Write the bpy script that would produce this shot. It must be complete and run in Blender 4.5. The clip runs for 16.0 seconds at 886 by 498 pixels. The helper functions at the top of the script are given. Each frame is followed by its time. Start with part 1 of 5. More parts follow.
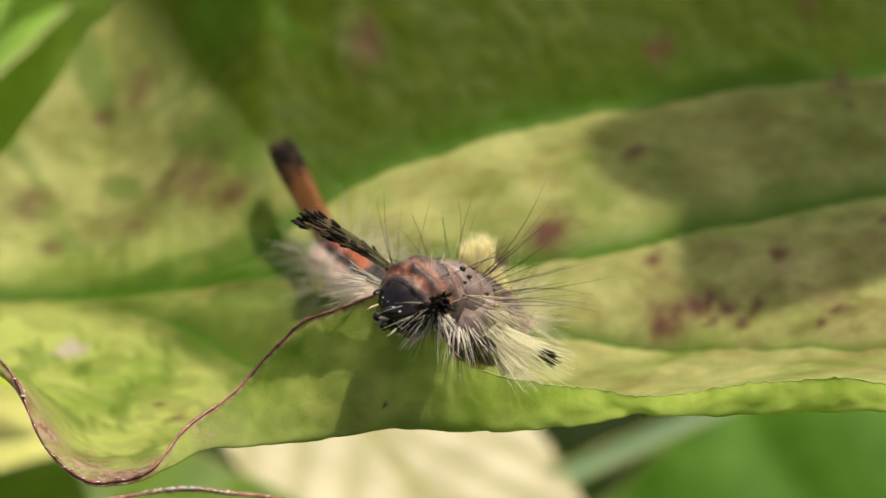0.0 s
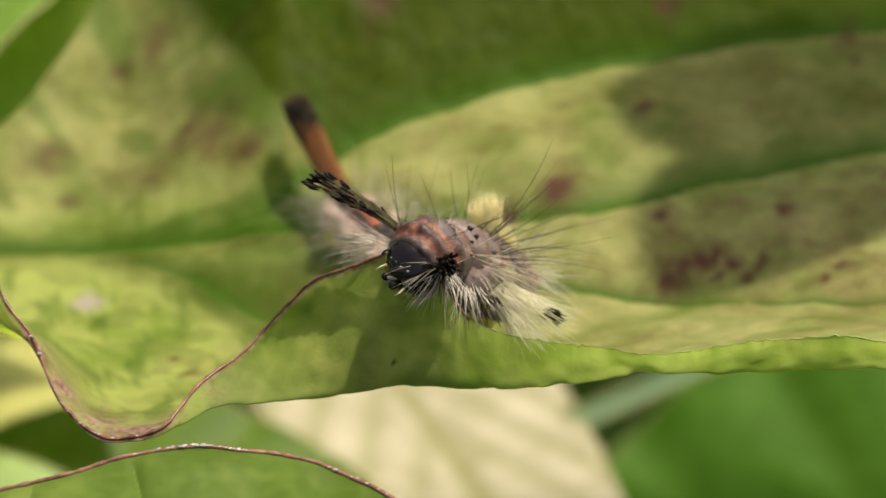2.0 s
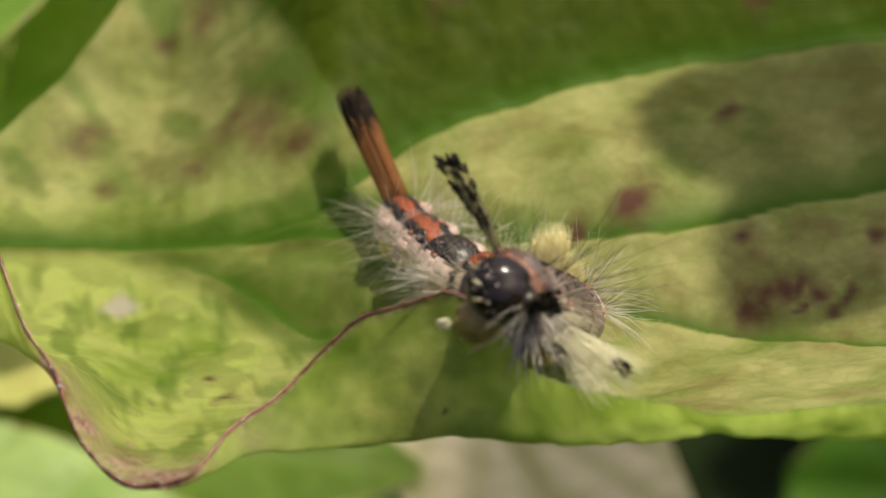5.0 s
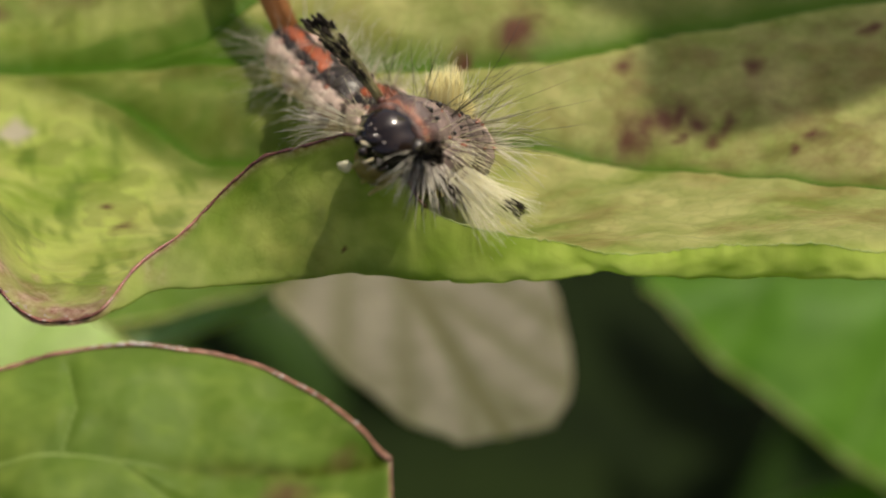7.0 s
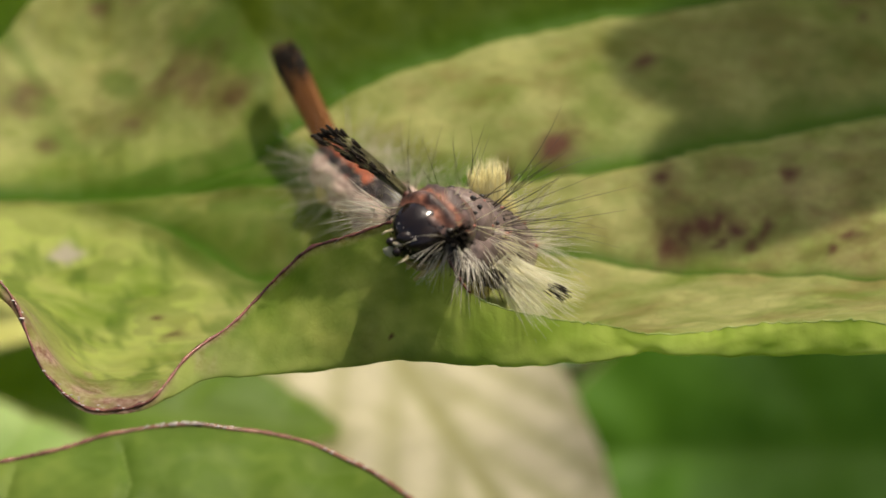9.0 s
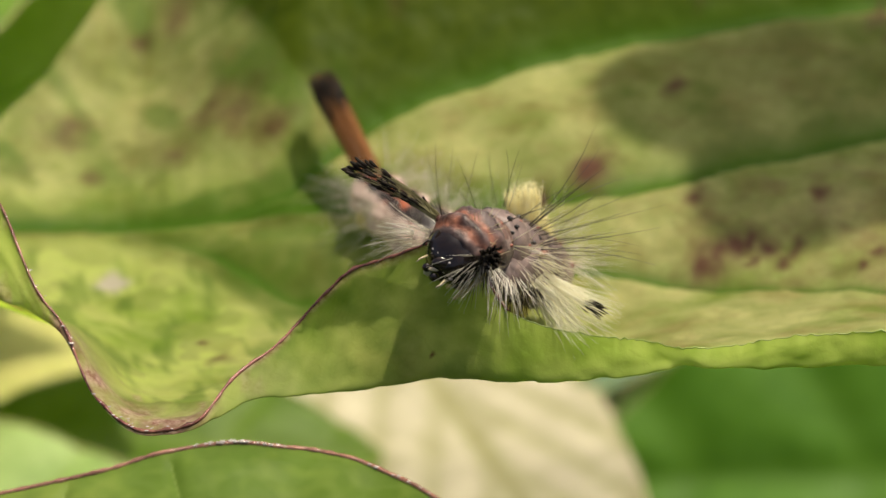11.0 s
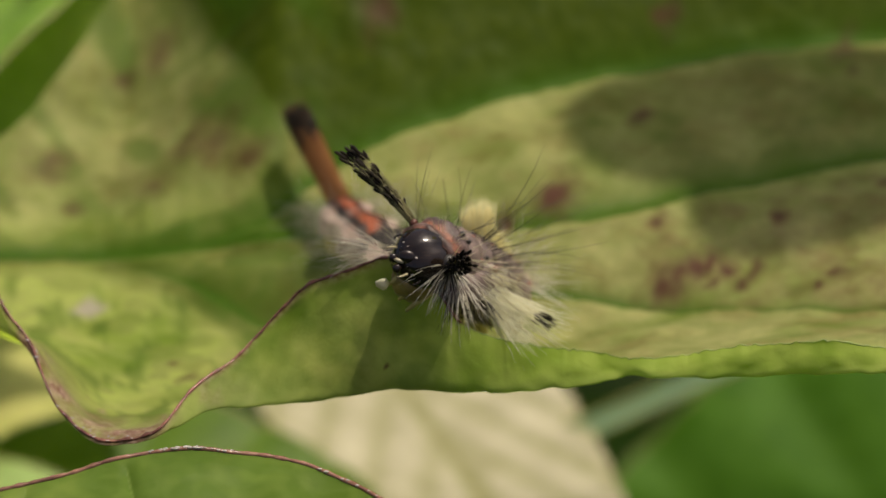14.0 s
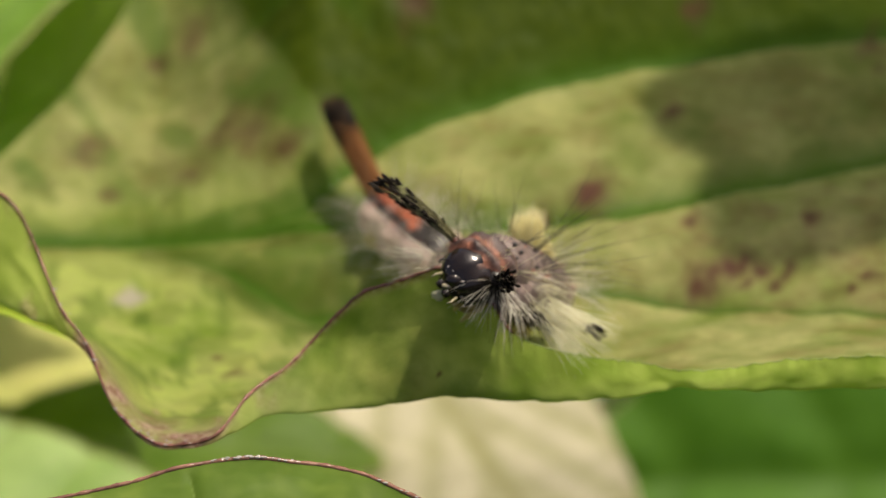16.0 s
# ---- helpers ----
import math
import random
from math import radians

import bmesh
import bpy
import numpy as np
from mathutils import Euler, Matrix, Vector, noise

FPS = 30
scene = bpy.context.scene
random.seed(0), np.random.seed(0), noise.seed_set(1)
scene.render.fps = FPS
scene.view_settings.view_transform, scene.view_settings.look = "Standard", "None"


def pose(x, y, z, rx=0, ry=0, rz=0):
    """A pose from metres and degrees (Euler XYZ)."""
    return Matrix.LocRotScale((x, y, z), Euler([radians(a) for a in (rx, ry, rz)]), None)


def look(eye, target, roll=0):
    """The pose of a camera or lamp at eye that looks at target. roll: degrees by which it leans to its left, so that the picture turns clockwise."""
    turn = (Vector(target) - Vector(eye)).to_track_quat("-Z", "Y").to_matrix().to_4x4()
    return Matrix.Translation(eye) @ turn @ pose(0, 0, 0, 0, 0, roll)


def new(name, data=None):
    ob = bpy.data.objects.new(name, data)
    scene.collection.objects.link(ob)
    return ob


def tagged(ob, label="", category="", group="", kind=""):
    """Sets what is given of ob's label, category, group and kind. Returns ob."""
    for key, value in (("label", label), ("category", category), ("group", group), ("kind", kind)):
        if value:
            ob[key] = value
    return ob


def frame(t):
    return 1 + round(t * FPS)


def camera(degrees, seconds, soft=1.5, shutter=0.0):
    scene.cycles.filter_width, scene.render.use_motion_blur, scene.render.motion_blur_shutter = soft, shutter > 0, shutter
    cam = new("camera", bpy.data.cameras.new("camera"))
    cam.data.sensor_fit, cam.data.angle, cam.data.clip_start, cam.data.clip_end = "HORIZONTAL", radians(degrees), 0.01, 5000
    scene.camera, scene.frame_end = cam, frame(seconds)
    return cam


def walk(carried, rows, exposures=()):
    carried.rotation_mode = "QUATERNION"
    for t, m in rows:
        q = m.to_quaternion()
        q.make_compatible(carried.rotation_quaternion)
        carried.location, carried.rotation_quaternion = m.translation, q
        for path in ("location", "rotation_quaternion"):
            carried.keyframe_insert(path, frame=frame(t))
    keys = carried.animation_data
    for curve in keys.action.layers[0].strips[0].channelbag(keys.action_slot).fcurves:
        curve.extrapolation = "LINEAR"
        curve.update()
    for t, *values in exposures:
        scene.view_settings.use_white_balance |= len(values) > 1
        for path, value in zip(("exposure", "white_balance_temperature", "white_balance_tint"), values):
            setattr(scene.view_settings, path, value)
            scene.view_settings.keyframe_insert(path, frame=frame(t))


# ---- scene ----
MM = 0.001
SECONDS = 16.0

# ---- camera and its path ----
PATH = [
    (0.0, pose(0.00301, -0.13974, 0.07848, 61.983, 1.042, 0.469)),
    (0.5, pose(0.00298, -0.13989, 0.07924, 61.150, 1.273, 1.095)),
    (1.0, pose(0.00536, -0.14065, 0.07887, 61.060, 1.794, 1.141)),
    (1.5, pose(0.00511, -0.14121, 0.07974, 60.807, 1.564, 0.514)),
    (2.0, pose(0.00418, -0.14129, 0.08128, 60.700, 1.319, 0.930)),
    (2.5, pose(0.00409, -0.14096, 0.08266, 60.542, 1.297, 1.196)),
    (3.0, pose(0.00486, -0.13768, 0.07997, 60.363, 1.336, 1.193)),
    (3.5, pose(0.00406, -0.13036, 0.08009, 59.173, 0.855, 1.262)),
    (3.7, pose(0.00486, -0.12933, 0.07789, 59.828, 0.860, 1.810)),
    (5.8, pose(0.00223, -0.12497, 0.08673, 55.826, 0.011, 2.904)),
    (6.0, pose(-0.00019, -0.12511, 0.08771, 55.290, -0.709, 2.433)),
    (6.5, pose(-0.00027, -0.12735, 0.08561, 55.066, -0.623, 1.460)),
    (7.0, pose(0.00087, -0.12705, 0.08796, 53.743, -1.634, 0.585)),
    (7.5, pose(0.00114, -0.13125, 0.08341, 55.407, -0.752, 0.107)),
    (8.0, pose(0.00137, -0.13475, 0.07902, 57.821, -0.019, -0.169)),
    (8.5, pose(0.00076, -0.13407, 0.08145, 58.530, 0.006, 0.130)),
    (8.7, pose(0.00088, -0.13405, 0.08188, 58.559, -0.417, 0.481)),
    (10.8, pose(0.00042, -0.13708, 0.08255, 59.098, 0.655, 0.682)),
    (11.0, pose(0.00080, -0.13767, 0.08288, 59.349, 0.738, 0.520)),
    (11.5, pose(0.00167, -0.13877, 0.08225, 59.755, 0.449, 0.358)),
    (12.0, pose(0.00182, -0.14101, 0.07917, 60.433, 0.755, 0.178)),
    (12.5, pose(-0.00000, -0.14106, 0.08144, 60.000, -0.000, -0.000)),
    (13.0, pose(-0.00071, -0.14152, 0.08220, 60.453, -0.169, -0.408)),
    (13.5, pose(0.00083, -0.14333, 0.07999, 61.340, 0.440, -0.259)),
    (14.0, pose(0.00614, -0.14287, 0.08143, 61.026, 1.538, 1.491)),
    (14.5, pose(0.00216, -0.14269, 0.08324, 60.917, 0.863, 1.372)),
    (15.0, pose(-0.00094, -0.14367, 0.08336, 60.731, 0.455, 0.689)),
    (15.5, pose(-0.00099, -0.14354, 0.08491, 60.096, 0.559, 0.248)),
    (16.0, pose(0.00004, -0.14261, 0.08804, 59.034, 0.176, 0.628)),
]
cam = camera(14.0, SECONDS, soft=1.5)
cam.data.dof.use_dof = True
cam.data.dof.focus_distance = 0.149
cam.data.dof.aperture_fstop = 56.0
EXPOSURES = ((0, 0.26), (0.5, 0.23), (1, 0.22), (1.5, 0.16), (2, 0.12), (2.5, 0.17), (3, 0.10), (3.5, -0.03), (6, 0.09), (6.5, 0.11), (7, -0.03), (7.5, 0.00), (8, -0.05), (8.5, -0.09),
             (11, 0.14), (12, 0.02), (12.5, -0.11), (13, 0.07), (13.5, -0.01), (14, -0.31), (14.5, -0.05), (15, -0.07), (15.5, -0.14), (SECONDS, -0.05))
walk(cam, PATH, [(t, ev, 6800, 12.5) for t, ev in EXPOSURES])

# ---- daylight ----
SUN_WAY = Vector((0.31, 0.16, 0.94)).normalized()
world = bpy.data.worlds.new("sky")
scene.world = world
world.use_nodes = True
sky = world.node_tree.nodes.new("ShaderNodeTexSky")
sky.sky_type = "NISHITA"
sky.sun_disc = False
sky.sun_elevation = math.asin(SUN_WAY.z)
sky.sun_rotation = math.atan2(SUN_WAY.x, SUN_WAY.y)
background = world.node_tree.nodes["Background"]
sky.air_density = 0.5
sky.dust_density = 5.0
sky.ozone_density = 0.5
background.inputs["Strength"].default_value = 0.138
world.node_tree.links.new(sky.outputs["Color"], background.inputs["Color"])
sun = new("sun", bpy.data.lights.new("sun", "SUN"))
sun.data.energy = 4.15
sun.data.angle = radians(1.1)
sun.data.color = (1.0, 0.945, 0.77)
sun.matrix_basis = look(SUN_WAY, (0, 0, 0))


# ---- materials ----
def material(name):
    m = bpy.data.materials.new(name)
    m.use_nodes = True
    m.node_tree.nodes.clear()
    return m, m.node_tree.nodes, m.node_tree.links


def noise_node(nodes, links, scale, detail=4.0, rough=0.55, vector=None):
    n = nodes.new("ShaderNodeTexNoise")
    n.inputs["Scale"].default_value = scale
    n.inputs["Detail"].default_value = detail
    n.inputs["Roughness"].default_value = rough
    if vector:
        links.new(vector, n.inputs["Vector"])
    return n


def ramp(nodes, links, source, stops):
    r = nodes.new("ShaderNodeValToRGB")
    e = r.color_ramp.elements
    while len(e) < len(stops):
        e.new(0.5)
    for k, (p, c) in zip(e, stops):
        k.position, k.color = p, (*c, 1)
    links.new(source, r.inputs["Fac"])
    return r.outputs["Color"]


def grey(v):
    return (v, v, v)


def mix(nodes, links, fac, a, b, mode="MIX"):
    m = nodes.new("ShaderNodeMix")
    m.data_type, m.blend_type = "RGBA", mode
    for slot, value in (("Factor", fac), ("A", a), ("B", b)):
        sockets = [s for s in m.inputs if s.name == slot and s.enabled]
        s = sockets[0]
        if hasattr(value, "links"):
            links.new(value, s)
        elif slot == "Factor":
            s.default_value = value
        else:
            s.default_value = (*value, 1)
    return [s for s in m.outputs if s.enabled][0]


def shifted(nodes, links, vector):
    m = nodes.new("ShaderNodeMapping")
    m.inputs["Location"].default_value = (0.31, 0.17, 0.05)
    links.new(vector, m.inputs["Vector"])
    return m.outputs["Vector"]


def leaf_material(name, pale, green, vein, through_leaf=0.45, gloss=0.42, spots=(0.15, 0.045, 0.045), mottle=500.0, cells=900.0, stains=0.0, net_strength=0.14, shine=0.14):
    """A thin leaf: a waxy upper skin over tissue that lets light through. Reads the point values vein and spot."""
    m, nodes, links = material(name)
    coord = nodes.new("ShaderNodeTexCoord").outputs["Object"]
    broad = noise_node(nodes, links, mottle * 0.35, 3, 0.6, coord)
    fine = noise_node(nodes, links, mottle * 1.7, 5, 0.6, coord)
    colour = mix(nodes, links, ramp(nodes, links, broad.outputs["Fac"], [(0.36, grey(0)), (0.66, grey(1))]), pale, green)
    colour = mix(nodes, links, ramp(nodes, links, fine.outputs["Fac"], [(0.3, grey(0)), (0.75, grey(0.32))]), colour,
                 [0.55 * a + 0.45 * b for a, b in zip(green, vein)])
    patch = noise_node(nodes, links, mottle * 0.8, 3, 0.55, shifted(nodes, links, coord))
    colour = mix(nodes, links, ramp(nodes, links, patch.outputs["Fac"], [(0.40, grey(0)), (0.70, grey(0.6))]), colour, [min(0.8, 1.3 * a + 0.02) for a in pale])
    cell = nodes.new("ShaderNodeTexVoronoi")
    cell.feature = "DISTANCE_TO_EDGE"
    cell.inputs["Scale"].default_value = cells
    warp = mix(nodes, links, 0.0012, coord, fine.outputs["Color"], "ADD")
    links.new(warp, cell.inputs["Vector"])
    net = ramp(nodes, links, cell.outputs["Distance"], [(0.0, grey(net_strength)), (0.12, grey(0))])
    colour = mix(nodes, links, net, colour, vein)
    # tan stains, then a deep green for fresh tissue and one shade-tinted panel
    stain = noise_node(nodes, links, mottle * 0.55, 5, 0.62, shifted(nodes, links, coord))
    colour = mix(nodes, links, ramp(nodes, links, stain.outputs["Fac"], [(0.48, grey(0)), (0.68, grey(stains))]), colour, (0.24, 0.15, 0.055))
    fr = nodes.new("ShaderNodeAttribute")
    fr.attribute_name = "fresh_or_shade"
    colour = mix(nodes, links, fr.outputs["Fac"], colour, mix(nodes, links, ramp(nodes, links, fine.outputs["Fac"], [(0.35, grey(0)), (0.7, grey(1))]), (0.052, 0.082, 0.003), (0.082, 0.115, 0.007)))
    lu = nodes.new("ShaderNodeAttribute")
    lu.attribute_name = "lush_or_lit"
    colour = mix(nodes, links, lu.outputs["Fac"], colour, mix(nodes, links, ramp(nodes, links, broad.outputs["Fac"], [(0.46, grey(0)), (0.66, grey(1))]), (0.53, 0.63, 0.15), (0.24, 0.37, 0.04)))
    at = nodes.new("ShaderNodeAttribute")
    at.attribute_name = "vein"
    colour = mix(nodes, links, at.outputs["Fac"], colour, vein)
    sp = nodes.new("ShaderNodeAttribute")
    sp.attribute_name = "spot"
    edge = noise_node(nodes, links, 900, 5, 0.68, coord)
    add = nodes.new("ShaderNodeMath")
    add.operation = "MULTIPLY_ADD"
    links.new(edge.outputs["Fac"], add.inputs[0])
    add.inputs[1].default_value = 0.5
    links.new(sp.outputs["Fac"], add.inputs[2])
    blot = ramp(nodes, links, add.outputs[0], [(0.34, grey(0)), (0.94, grey(0.9))])
    colour = mix(nodes, links, blot, colour, spots)
    bl = nodes.new("ShaderNodeAttribute")
    bl.attribute_name = "blush"
    colour = mix(nodes, links, bl.outputs["Fac"], colour, mix(nodes, links, ramp(nodes, links, noise_node(nodes, links, 2600, 5, 0.7, coord).outputs["Fac"], [(0.40, grey(0)), (0.60, grey(1))]), (0.24, 0.085, 0.08), (0.60, 0.41, 0.35)))
    sc = nodes.new("ShaderNodeAttribute")
    sc.attribute_name = "scar"
    colour = mix(nodes, links, sc.outputs["Fac"], colour, (0.58, 0.50, 0.46))
    skin = nodes.new("ShaderNodeBsdfPrincipled")
    links.new(colour, skin.inputs["Base Color"])
    skin.inputs["Roughness"].default_value = gloss
    skin.inputs["Specular IOR Level"].default_value = shine
    glow = nodes.new("ShaderNodeBsdfTranslucent")
    lighter = mix(nodes, links, 1.0, colour, (1.25, 1.45, 0.55), "MULTIPLY")
    links.new(lighter, glow.inputs["Color"])
    bump = nodes.new("ShaderNodeBump")
    bump.inputs["Strength"].default_value = 0.45
    bump.inputs["Distance"].default_value = 0.00025
    relief = mix(nodes, links, 0.5, fine.outputs["Fac"], cell.outputs["Distance"])
    links.new(relief, bump.inputs["Height"])
    links.new(bump.outputs["Normal"], skin.inputs["Normal"])
    both = nodes.new("ShaderNodeMixShader")
    thin = nodes.new("ShaderNodeMath")
    thin.operation = "MULTIPLY_ADD"
    links.new(lu.outputs["Fac"], thin.inputs[0])
    thin.inputs[1].default_value = 0.1
    thin.inputs[2].default_value = through_leaf
    links.new(thin.outputs[0], both.inputs["Fac"])
    links.new(skin.outputs[0], both.inputs[1])
    links.new(glow.outputs[0], both.inputs[2])
    links.new(both.outputs[0], nodes.new("ShaderNodeOutputMaterial").inputs["Surface"])
    return m


def plain(name, dark, light, rough=0.5, scale=2500.0, spec=0.5, bump=0.2, sheen=0.0):
    """A mottled surface between two colours, with a fine relief."""
    m, nodes, links = material(name)
    coord = nodes.new("ShaderNodeTexCoord").outputs["Object"]
    n = noise_node(nodes, links, scale, 5, 0.6, coord)
    big = noise_node(nodes, links, scale * 0.22, 3, 0.5, coord)
    both = mix(nodes, links, 0.5, n.outputs["Fac"], big.outputs["Fac"])
    s = nodes.new("ShaderNodeBsdfPrincipled")
    links.new(ramp(nodes, links, both, [(0.36, dark), (0.64, light)]), s.inputs["Base Color"])
    s.inputs["Roughness"].default_value = rough
    s.inputs["Specular IOR Level"].default_value = spec
    s.inputs["Sheen Weight"].default_value = sheen
    b = nodes.new("ShaderNodeBump")
    b.inputs["Strength"].default_value = bump
    b.inputs["Distance"].default_value = 0.0001
    links.new(n.outputs["Fac"], b.inputs["Height"])
    links.new(b.outputs["Normal"], s.inputs["Normal"])
    links.new(s.outputs[0], nodes.new("ShaderNodeOutputMaterial").inputs["Surface"])
    return m


def hair_material(name, root, tip, through_hair=0.3, rough=0.4, spec=0.5):
    """Hair that varies from strand to strand and lets some light through."""
    m, nodes, links = material(name)
    geo = nodes.new("ShaderNodeNewGeometry")
    colour = ramp(nodes, links, geo.outputs["Random Per Island"], [(0.0, root), (1.0, tip)])
    s = nodes.new("ShaderNodeBsdfPrincipled")
    links.new(colour, s.inputs["Base Color"])
    s.inputs["Roughness"].default_value = rough
    s.inputs["Specular IOR Level"].default_value = spec
    t = nodes.new("ShaderNodeBsdfTranslucent")
    links.new(colour, t.inputs["Color"])
    both = nodes.new("ShaderNodeMixShader")
    both.inputs["Fac"].default_value = through_hair
    links.new(s.outputs[0], both.inputs[1])
    links.new(t.outputs[0], both.inputs[2])
    links.new(both.outputs[0], nodes.new("ShaderNodeOutputMaterial").inputs["Surface"])
    return m


LEAF = leaf_material("yellowing_leaf", (0.45, 0.435, 0.175), (0.22, 0.28, 0.06), (0.065, 0.15, 0.010), gloss=0.5, shine=0.09, stains=0.5, spots=(0.11, 0.032, 0.033))
LEAF_FRONT = leaf_material("green_leaf", (0.115, 0.20, 0.018), (0.045, 0.10, 0.005), (0.36, 0.46, 0.15), mottle=330.0, gloss=0.5, shine=0.13, cells=420.0, net_strength=0.05)
LEAF_PALE = leaf_material("pale_leaf", (0.52, 0.475, 0.35), (0.40, 0.37, 0.24), (0.24, 0.235, 0.085), through_leaf=0.2)
LEAF_DEEP = leaf_material("deep_green_leaf", (0.10, 0.24, 0.018), (0.058, 0.165, 0.009), (0.10, 0.23, 0.02))
LEAF_YELLOW = leaf_material("pale_yellow_leaf", (0.66, 0.60, 0.22), (0.50, 0.50, 0.14), (0.44, 0.46, 0.14), through_leaf=0.4)
LEAF_SHOOT = leaf_material("shoot_leaf", (0.28, 0.46, 0.08), (0.18, 0.34, 0.045), (0.22, 0.36, 0.08))
LEAF_BLUE = leaf_material("blue_green_blade", (0.50, 0.64, 0.50), (0.38, 0.54, 0.38), (0.28, 0.42, 0.26))
LEAF_LIME = leaf_material("lime_leaf", (0.32, 0.42, 0.09), (0.22, 0.34, 0.055), (0.30, 0.40, 0.10))
MARGIN = plain("red_leaf_margin", (0.085, 0.026, 0.020), (0.36, 0.15, 0.11), 0.2, 3000, 0.6, 1.0)
MARGIN_FRONT = plain("rosy_brown_leaf_margin", (0.07, 0.026, 0.018), (0.40, 0.20, 0.13), 0.25, 1500, 0.6, 0.9)
MARGIN_GREEN = plain("green_leaf_margin", (0.22, 0.26, 0.05), (0.32, 0.30, 0.09), 0.4, 1800)
MARGIN_PALE = plain("buff_leaf_margin", (0.40, 0.36, 0.18), (0.52, 0.46, 0.26), 0.4, 1800)
LEAF_MID = leaf_material("mid_green_leaf", (0.13, 0.22, 0.026), (0.075, 0.155, 0.012), (0.17, 0.26, 0.05))
LEAF_LIGHT = leaf_material("light_green_leaf", (0.42, 0.56, 0.20), (0.28, 0.45, 0.11), (0.36, 0.50, 0.16))
# very dark greens: the deep shade down there is put into the colour
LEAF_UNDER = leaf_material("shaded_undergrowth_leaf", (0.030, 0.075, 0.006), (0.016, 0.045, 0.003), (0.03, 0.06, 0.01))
# glossy pale grey for the beads that imitate glints, and the face flecks
GLINT_FLECK = plain("pale_glint_fleck", (0.40, 0.34, 0.30), (0.62, 0.57, 0.52), 0.08, 4000, 0.9, 0.1)
MARGIN_LIGHT = plain("light_green_margin", (0.20, 0.32, 0.05), (0.38, 0.46, 0.12), 0.35, 1800)
STEM = plain("green_stem", (0.06, 0.15, 0.03), (0.12, 0.24, 0.06), 0.45, 600)
# near-black soil colour stands in for the shade under the plants
SOIL = plain("shade_dark_litter", (0.004, 0.008, 0.002), (0.012, 0.022, 0.004), 0.95, 60, 0.1)
HEAD_BLACK = plain("glossy_black_head", (0.006, 0.004, 0.0035), (0.022, 0.014, 0.010), 0.13, 1300, 0.6, 0.35)
MOUTH = plain("pale_mouthparts", (0.30, 0.25, 0.14), (0.50, 0.44, 0.30), 0.4, 3000)
GREY_SKIN = plain("grey_brown_skin", (0.022, 0.015, 0.013), (0.28, 0.205, 0.18), 0.45, 1700, 0.4, 0.9)
PALE_SKIN = plain("pale_grey_skin", (0.36, 0.24, 0.20), (0.66, 0.52, 0.45), 0.55, 2800, 0.4, 0.5)
BLACK_SKIN = plain("black_brown_skin", (0.008, 0.007, 0.006), (0.03, 0.022, 0.018), 0.4, 3000)
RED_BROWN = plain("red_brown_wart", (0.05, 0.018, 0.012), (0.16, 0.05, 0.03), 0.5, 3000)
DULL_SKIN = plain("mauve_brown_skin", (0.05, 0.030, 0.024), (0.22, 0.13, 0.10), 0.5, 2400, 0.4, 0.9)
ORANGE = plain("orange_stripe", (0.06, 0.017, 0.009), (0.34, 0.075, 0.022), 0.55, 2200, 0.35, 0.7)
YELLOW_SKIN = plain("yellowish_skin", (0.50, 0.40, 0.09), (0.68, 0.58, 0.20), 0.5, 3000)
THROAT = plain("amber_throat_skin", (0.20, 0.13, 0.025), (0.44, 0.32, 0.09), 0.3, 1500, 0.5, 0.6)
RED_WART = plain("red_wart", (0.20, 0.07, 0.05), (0.38, 0.14, 0.09), 0.3, 3000)
HAIR_WHITE = hair_material("white_hair", (0.62, 0.57, 0.46), (0.93, 0.90, 0.81), 0.35)
HAIR_PLUME = hair_material("pale_plume_hair", (0.86, 0.83, 0.60), (0.95, 0.94, 0.78), 0.45)
HAIR_DARK = hair_material("dark_hair", (0.03, 0.026, 0.015), (0.10, 0.085, 0.05), 0.2)
HAIR_BLACK = hair_material("black_hair", (0.006, 0.004, 0.002), (0.020, 0.014, 0.008), 0.03, 0.7, 0.2)
HAIR_SHAFT = hair_material("olive_hair", (0.10, 0.09, 0.035), (0.36, 0.33, 0.16), 0.2, 0.6, 0.3)
HAIR_YELLOW = hair_material("yellow_hair", (0.90, 0.80, 0.34), (0.96, 0.92, 0.58), 0.3)
HAIR_BROWN = hair_material("rusty_brown_hair", (0.22, 0.08, 0.015), (0.46, 0.20, 0.05), 0.35, 0.6)
HAIR_CREAM = hair_material("cream_hair", (0.70, 0.66, 0.42), (0.88, 0.86, 0.66), 0.45)


